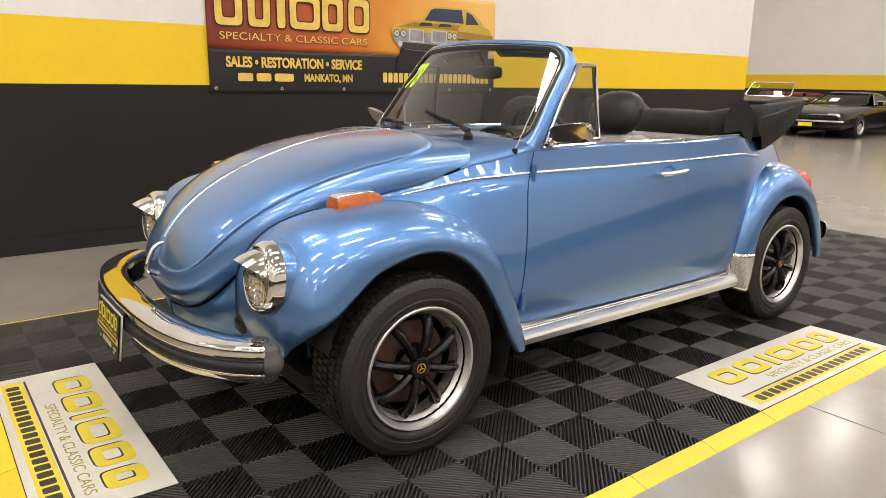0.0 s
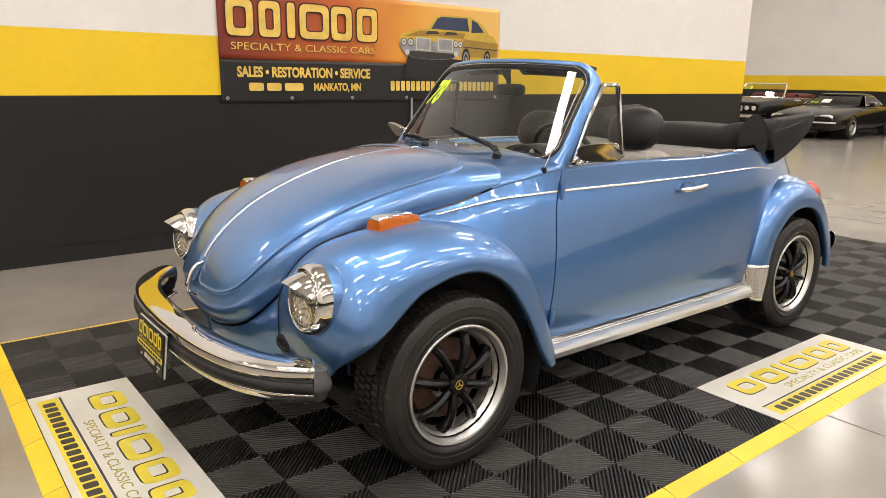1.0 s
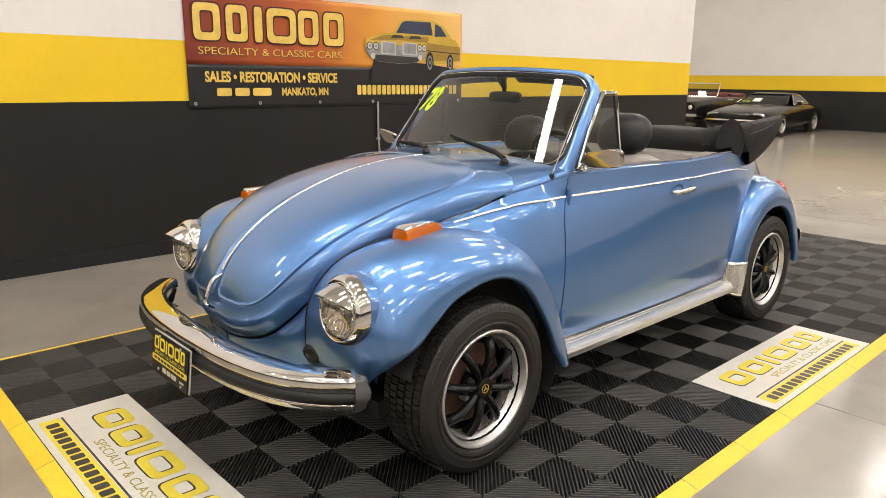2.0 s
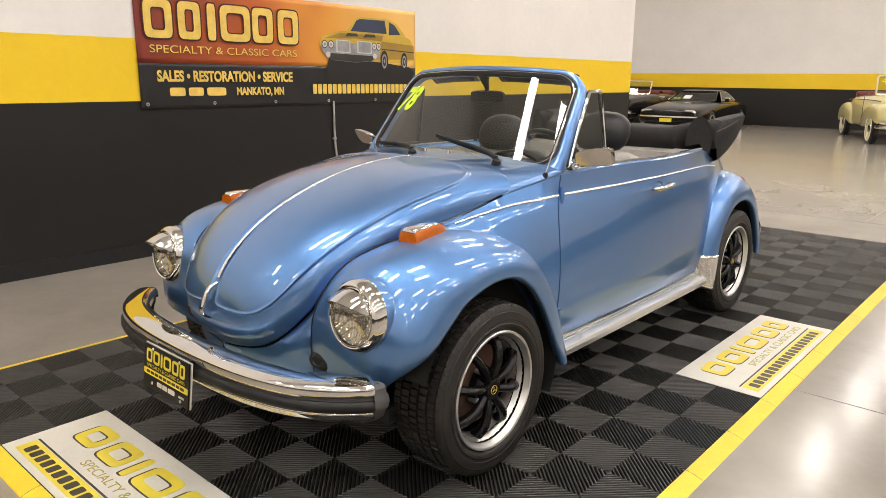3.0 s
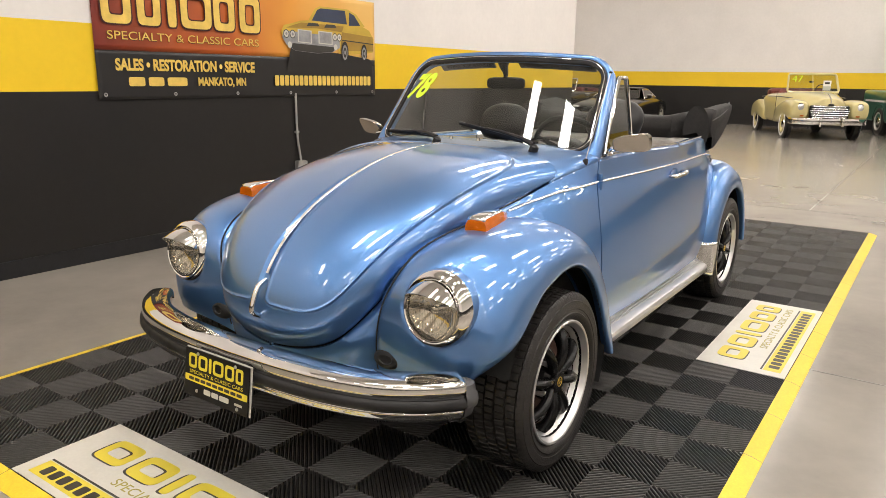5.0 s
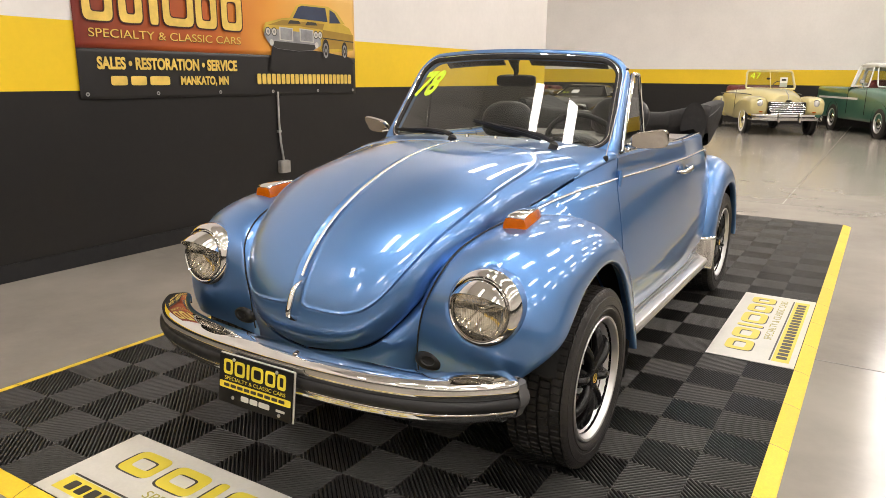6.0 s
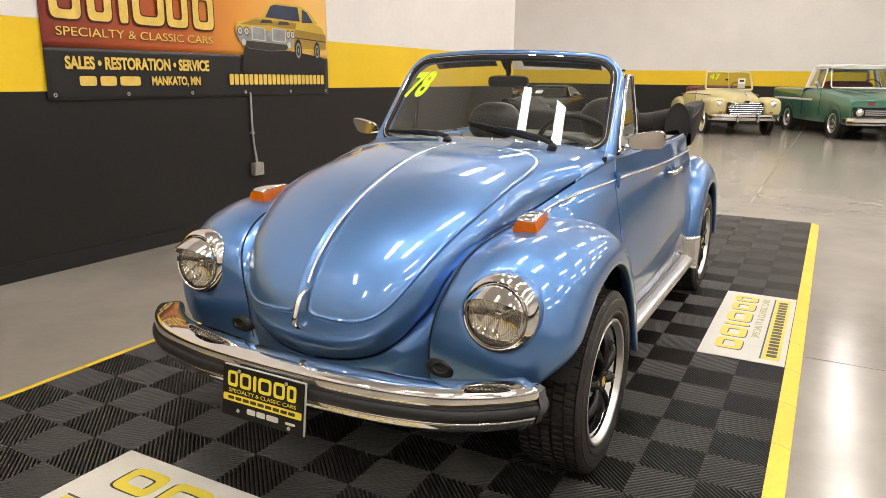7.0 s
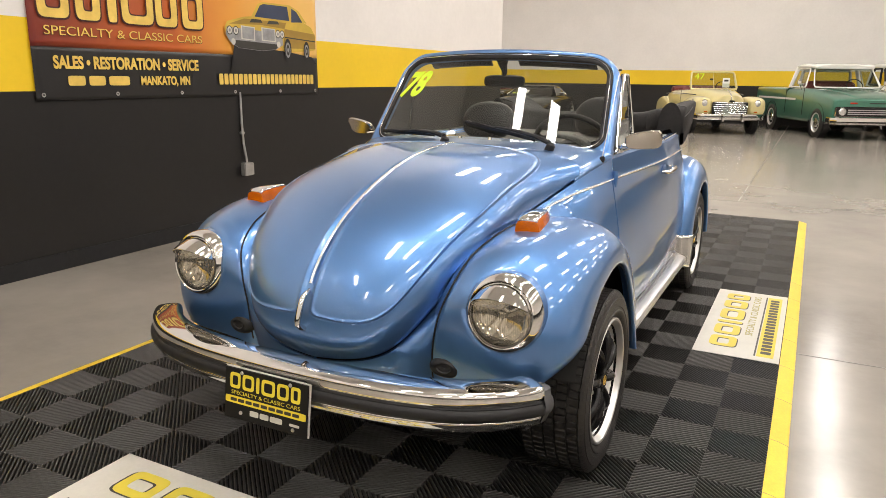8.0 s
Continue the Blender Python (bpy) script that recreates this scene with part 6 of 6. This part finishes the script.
for s in (1, -1):
    frame_and_pane(coupe, [(s * 0.80, 0.95, 0.93), (s * 0.80, 2.15, 0.93), (s * 0.60, 2.0, 1.18), (s * 0.58, 1.42, 1.20)], CHROME, 0.014, "side_window")
    part("headlamp", hull([(-0.93, 0.14, 0.56, 0.68), (-0.985, 0.165, 0.535, 0.70), (-1.01, 0.14, 0.555, 0.68)], rows=8, px=0.6, pz=0.7, cx=s * 0.60), LENS, coupe, "oval headlamp")
    part("door_mirror", hull([(0.88, 0.06, 0.95, 1.02), (0.94, 0.09, 0.93, 1.05), (0.97, 0.08, 0.94, 1.04)], rows=6, n=16, cx=s * 0.97), CHROME, coupe)
    road_wheel(coupe, s * 0.893, 0.0, 0.32, 0.2, cap=ALU)
    road_wheel(coupe, s * 0.890, 2.59, 0.32, 0.2, cap=ALU)
    part("wheel_arch", Geo().revolve([(0.0, 0.35), (-0.03, 0.36), (-0.02, 0.05)], 28, pose(s * 0.888, 0.0, 0.33) @ Matrix.Diagonal((s, 1, 1, 1))), DARK, coupe)
    part("wheel_arch", Geo().revolve([(0.0, 0.35), (-0.03, 0.36), (-0.02, 0.05)], 28, pose(s * 0.884, 2.59, 0.33) @ Matrix.Diagonal((s, 1, 1, 1))), DARK, coupe)
part("bumper", Geo().grid(sweep_bar([(-0.88, -0.75), (-0.84, -0.98), (-0.6, -1.07), (0, -1.10), (0.6, -1.07), (0.84, -0.98), (0.88, -0.75)], [(-0.02, 0.52), (0.012, 0.51), (0.016, 0.47), (0.0, 0.455)])), CHROME, coupe, "slim chrome bumper", thick=0.008)
part("grille", Geo().box(-0.38, 0.38, -1.03, -1.0, 0.54, 0.64), DARK, coupe, bevel=0.01)
part("plate", Geo().box(-0.17, 0.17, -1.125, -1.115, 0.33, 0.44), PLATEYELLOW, coupe, "yellow dealer plate")
part("wheel_recess", Geo().box(-0.7, 0.7, -0.4, 0.4, 0.2, 0.5), DARK, coupe)

# dark convertible half hidden by the wall corner
dark_car = thing("dark_convertible", pose(-8.70, 18.3, FLOOR_Z, 0, 0, 2), "dark classic convertible with oxblood seats and chrome windscreen", "car")
part("body", hull([(-0.95, 0.82, 0.36, 0.78, 0.96), (-0.90, 0.88, 0.30, 0.86, 0.95), (-0.4, 0.90, 0.26, 0.92, 0.93), (0.6, 0.91, 0.25, 0.97, 0.93), (1.6, 0.91, 0.25, 0.97, 0.94), (2.8, 0.91, 0.26, 0.96, 0.94), (3.6, 0.88, 0.34, 0.90, 0.95), (3.75, 0.82, 0.42, 0.84, 0.95)], rows=32, px=0.16, pz=0.22), BLACKPAINT, dark_car, angle=45)
frame_and_pane(dark_car, [(-0.70, 0.75, 0.97), (0.70, 0.75, 0.97), (0.62, 1.10, 1.36), (-0.62, 1.10, 1.36)], TRIM, 0.022)
letters("year_marking", "63", (-0.60, -0.36, 0.0, 0.12), LIME, dark_car, Matrix.Translation((0, 0.93, 1.20)) @ pose(0, 0, 0, 48, 0, 0), "lime painted year number")
part("folded_top", hull([(2.3, 0.70, 0.92, 1.02), (2.5, 0.74, 0.92, 1.08), (2.8, 0.72, 0.92, 1.05)], rows=10), OXBLOOD, dark_car)
for s in (1, -1):
    part("seat", hull([(1.5, 0.28, 0.7, 1.02), (1.6, 0.30, 0.6, 1.10), (1.7, 0.28, 0.6, 1.06)], rows=8, cx=s * 0.38), OXBLOOD, dark_car)
    for x in (0.52, 0.72):
        round_lamp(dark_car, s * x, -0.93, 0.70, 0.085)
    part("door_mirror", Geo().box(s * 0.98 - 0.05, s * 0.98 + 0.05, 0.95, 0.98, 1.0, 1.07), CHROME, dark_car, bevel=0.01)
    road_wheel(dark_car, s * 0.87, 0.0, 0.34, 0.19)
    road_wheel(dark_car, s * 0.87, 2.9, 0.34, 0.19)
part("bumper", Geo().grid(sweep_bar([(-0.95, -0.7), (-0.92, -0.97), (-0.7, -1.04), (0, -1.06), (0.7, -1.04), (0.92, -0.97), (0.95, -0.7)], [(-0.02, 0.56), (0.012, 0.55), (0.016, 0.47), (0.0, 0.445)])), CHROME, dark_car, "chrome bumper", thick=0.008)
part("grille", Geo().box(-0.40, 0.40, -0.965, -0.93, 0.62, 0.76), ALU, dark_car, bevel=0.01)

# pale van behind the pickup, only its cab in sight
van = thing("white_van", pose(3.80, 20.25, FLOOR_Z, 0, 0, 14), "pale vintage van standing behind the pickup", "van")
part("body", hull([(-0.75, 0.80, 0.45, 1.0, 0.95), (-0.7, 0.88, 0.40, 1.12, 0.93), (0.2, 0.92, 0.38, 1.22, 0.92), (0.5, 0.93, 0.38, 1.25, 0.92), (1.75, 0.93, 0.4, 1.25, 0.92)], rows=20, px=0.2, pz=0.25), WHITEPAINT, van, angle=45)
part("roof", hull([(0.95, 0.72, 1.70, 1.80), (1.1, 0.78, 1.68, 1.84), (1.6, 0.8, 1.68, 1.86), (1.75, 0.76, 1.7, 1.8)], rows=12, px=0.3, pz=0.5), WHITEPAINT, van, angle=50)
frame_and_pane(van, [(-0.80, 0.55, 1.27), (0.80, 0.55, 1.27), (0.72, 1.0, 1.72), (-0.72, 1.0, 1.72)], BLACKTRIM, 0.03)
for s in (1, -1):
    frame_and_pane(van, [(s * 0.88, 0.75, 1.27), (s * 0.88, 1.6, 1.27), (s * 0.78, 1.58, 1.70), (s * 0.76, 1.1, 1.70)], BLACKTRIM, 0.03, "side_window")
    part("cab_pillar", Geo().tube([(s * 0.88, 1.68, 1.22), (s * 0.78, 1.68, 1.74)], 0.06, 8), WHITEPAINT, van)
    round_lamp(van, s * 0.66, -0.76, 0.80, 0.09)
    road_wheel(van, s * 0.90, 0.0, 0.34, 0.19)
    road_wheel(van, s * 0.90, 1.3, 0.34, 0.19)


# ---- interlocking floor tiles ----
P = 0.202
MAT_X0, MAT_Y0 = 0.86 - 12 * P, 0.06 - 6 * P
NX, NY = 7, 16
tiles = thing("tile_floor", pose(0, 0, 0), "black ribbed interlocking plastic floor tiles with yellow edging", "floor mat", kind="structure")


def tile_geo():
    """One tile of two by two squares, each with slanting ribs; neighbours slant the other way."""
    g = Geo()
    T = 2 * P
    pitch, rib = P / 10.0, P / 10.0 * 0.54
    for qi in range(2):
        for qj in range(2):
            x0, y0 = qi * P, qj * P
            up = (qi + qj) % 2 == 1
            for k in range(-10, 10):
                c = (k + 0.5) * pitch
                lines = []
                for off, z in ((c - rib / 2, -0.015), (c - rib / 2, -0.0036), (c - rib * 0.36, -0.0012), (c - rib * 0.14, 0.0), (c + rib * 0.14, 0.0), (c + rib * 0.36, -0.0012), (c + rib / 2, -0.0036), (c + rib / 2, -0.015)):
                    a, b = max(0.0, off), min(P, P + off)
                    ends = ((a, a - off), (b, b - off))
                    if not up:
                        ends = tuple((P - x, y) for x, y in ends)
                    lines.append([(x0 + x, y0 + y, z) for x, y in ends])
                g.grid(lines)
    e = 0.0016
    for x0, x1, y0, y1 in ((0.0, e, 0.0, T), (T - e, T, 0.0, T), (0.0, T, 0.0, e), (0.0, T, T - e, T), (P - 0.001, P + 0.001, 0, T), (0, T, P - 0.001, P + 0.001)):
        g.box(x0, x1, y0, y1, -0.0155, -0.0040)
    me = bpy.data.meshes.new("tile")
    me.from_pydata(g.v, [], g.f)
    me.materials.append(TILE)
    return me


tile_mesh = tile_geo()
part("tile_bed", Geo().box(MAT_X0, MAT_X0 + NX * 2 * P, MAT_Y0, MAT_Y0 + NY * 2 * P, FLOOR_Z + 0.0005, -0.0155), TILEBASE, tiles)
for i in range(NX):
    for j in range(NY):
        t = new("tile", tile_mesh)
        t.parent = tiles
        t.matrix_basis = pose(MAT_X0 + i * 2 * P, MAT_Y0 + j * 2 * P, random.uniform(-0.0004, 0.0004))

EW = 0.068


def edge_geo(length):
    rows = [[(x, d, z) for d, z in ((0.0, 0.0), (0.004, 0.0005), (0.010, -0.001), (0.030, -0.004), (EW - 0.004, -0.0145), (EW, FLOOR_Z))] for x in (0.0015, length - 0.0015)]
    g = Geo().grid(rows)
    return g.mesh("edge_ramp", YEDGE, 20)


edge_mesh = edge_geo(2 * P)
for j in range(NY):
    y = MAT_Y0 + j * 2 * P
    for m in (pose(MAT_X0 + NX * 2 * P, y + 2 * P, 0, 0, 0, -90), pose(MAT_X0, y, 0, 0, 0, 90)):
        t = new("edge_ramp", edge_mesh)
        t.parent, t.matrix_basis = tiles, m
for i in range(NX):
    t = new("edge_ramp", edge_mesh)
    t.parent, t.matrix_basis = tiles, pose(MAT_X0 + (i + 1) * 2 * P, MAT_Y0, 0, 0, 0, 180)
for x, y, s in ((MAT_X0 - EW, MAT_Y0 - EW, 0), (MAT_X0 + NX * 2 * P, MAT_Y0 - EW, 0)):
    part("edge_corner", Geo().box(x, x + EW, y, y + EW, FLOOR_Z, -0.008), YEDGE, tiles, bevel=0.004)


def floor_sign(m, name_label):
    """A white printed panel set in the tiles; x along its length, y across."""
    L, W = 6 * P, 2 * P
    s = thing("floor_sign", m, name_label, "floor sign", "printed floor signs")
    part("panel", Geo().box(0.003, L - 0.003, 0.003, W - 0.003, 0.0005, 0.0035), PANELWHITE, s, bevel=0.001)
    marks = ((0.13, 0.29), (0.325, 0.49), (0.525, 0.565), (0.60, 0.79), (0.825, 0.975), (1.01, 1.13))
    for x0, x1 in marks:
        part("mark_shadow", ring_block(Geo(), x0 - 0.008, x1 - 0.008, 0.205, 0.335, 0.0036, 0.036, 0.0006, 0.4), PRINTDARK, s)
        part("mark_block", ring_block(Geo(), x0, x1, 0.211, 0.341, 0.0040, 0.036, 0.0006, 0.4), PRINTYELLOW, s, "yellow block of the trade mark")
    letters("lettering", "SPECIALTY & CLASSIC CARS", (0.36, 1.12, 0.146, 0.184), PRINTOLIVE, s, pose(0, 0, 0.0038), "small olive lettering", depth=0.0005)
    part("rule", Geo().box(0.06, L - 0.07, 0.112, 0.120, 0.0036, 0.0042), PRINTDARK, s)
    part("address_band", Geo().box(0.06, L - 0.07, 0.030, 0.108, 0.0036, 0.0041), PRINTYELLOW, s, "yellow band with dark bars")
    for k in range(19):
        part("address_bar", ring_block(Geo(), 0.10 + k * 0.053, 0.10 + k * 0.053 + 0.040, 0.044, 0.092, 0.0041, 0.011, 0.0004, 0.35, False), PRINTDARK, s)
    return s


floor_sign(pose(0.86 + 2 * P, 0.06 + 6 * P, 0, 0, 0, 90), "white floor panel printed in yellow and black, beside the running board")
floor_sign(pose(0.86 - 8 * P, 0.06 - 6 * P, 0, 0, 0, 0), "white floor panel printed in yellow and black, before the bumper")
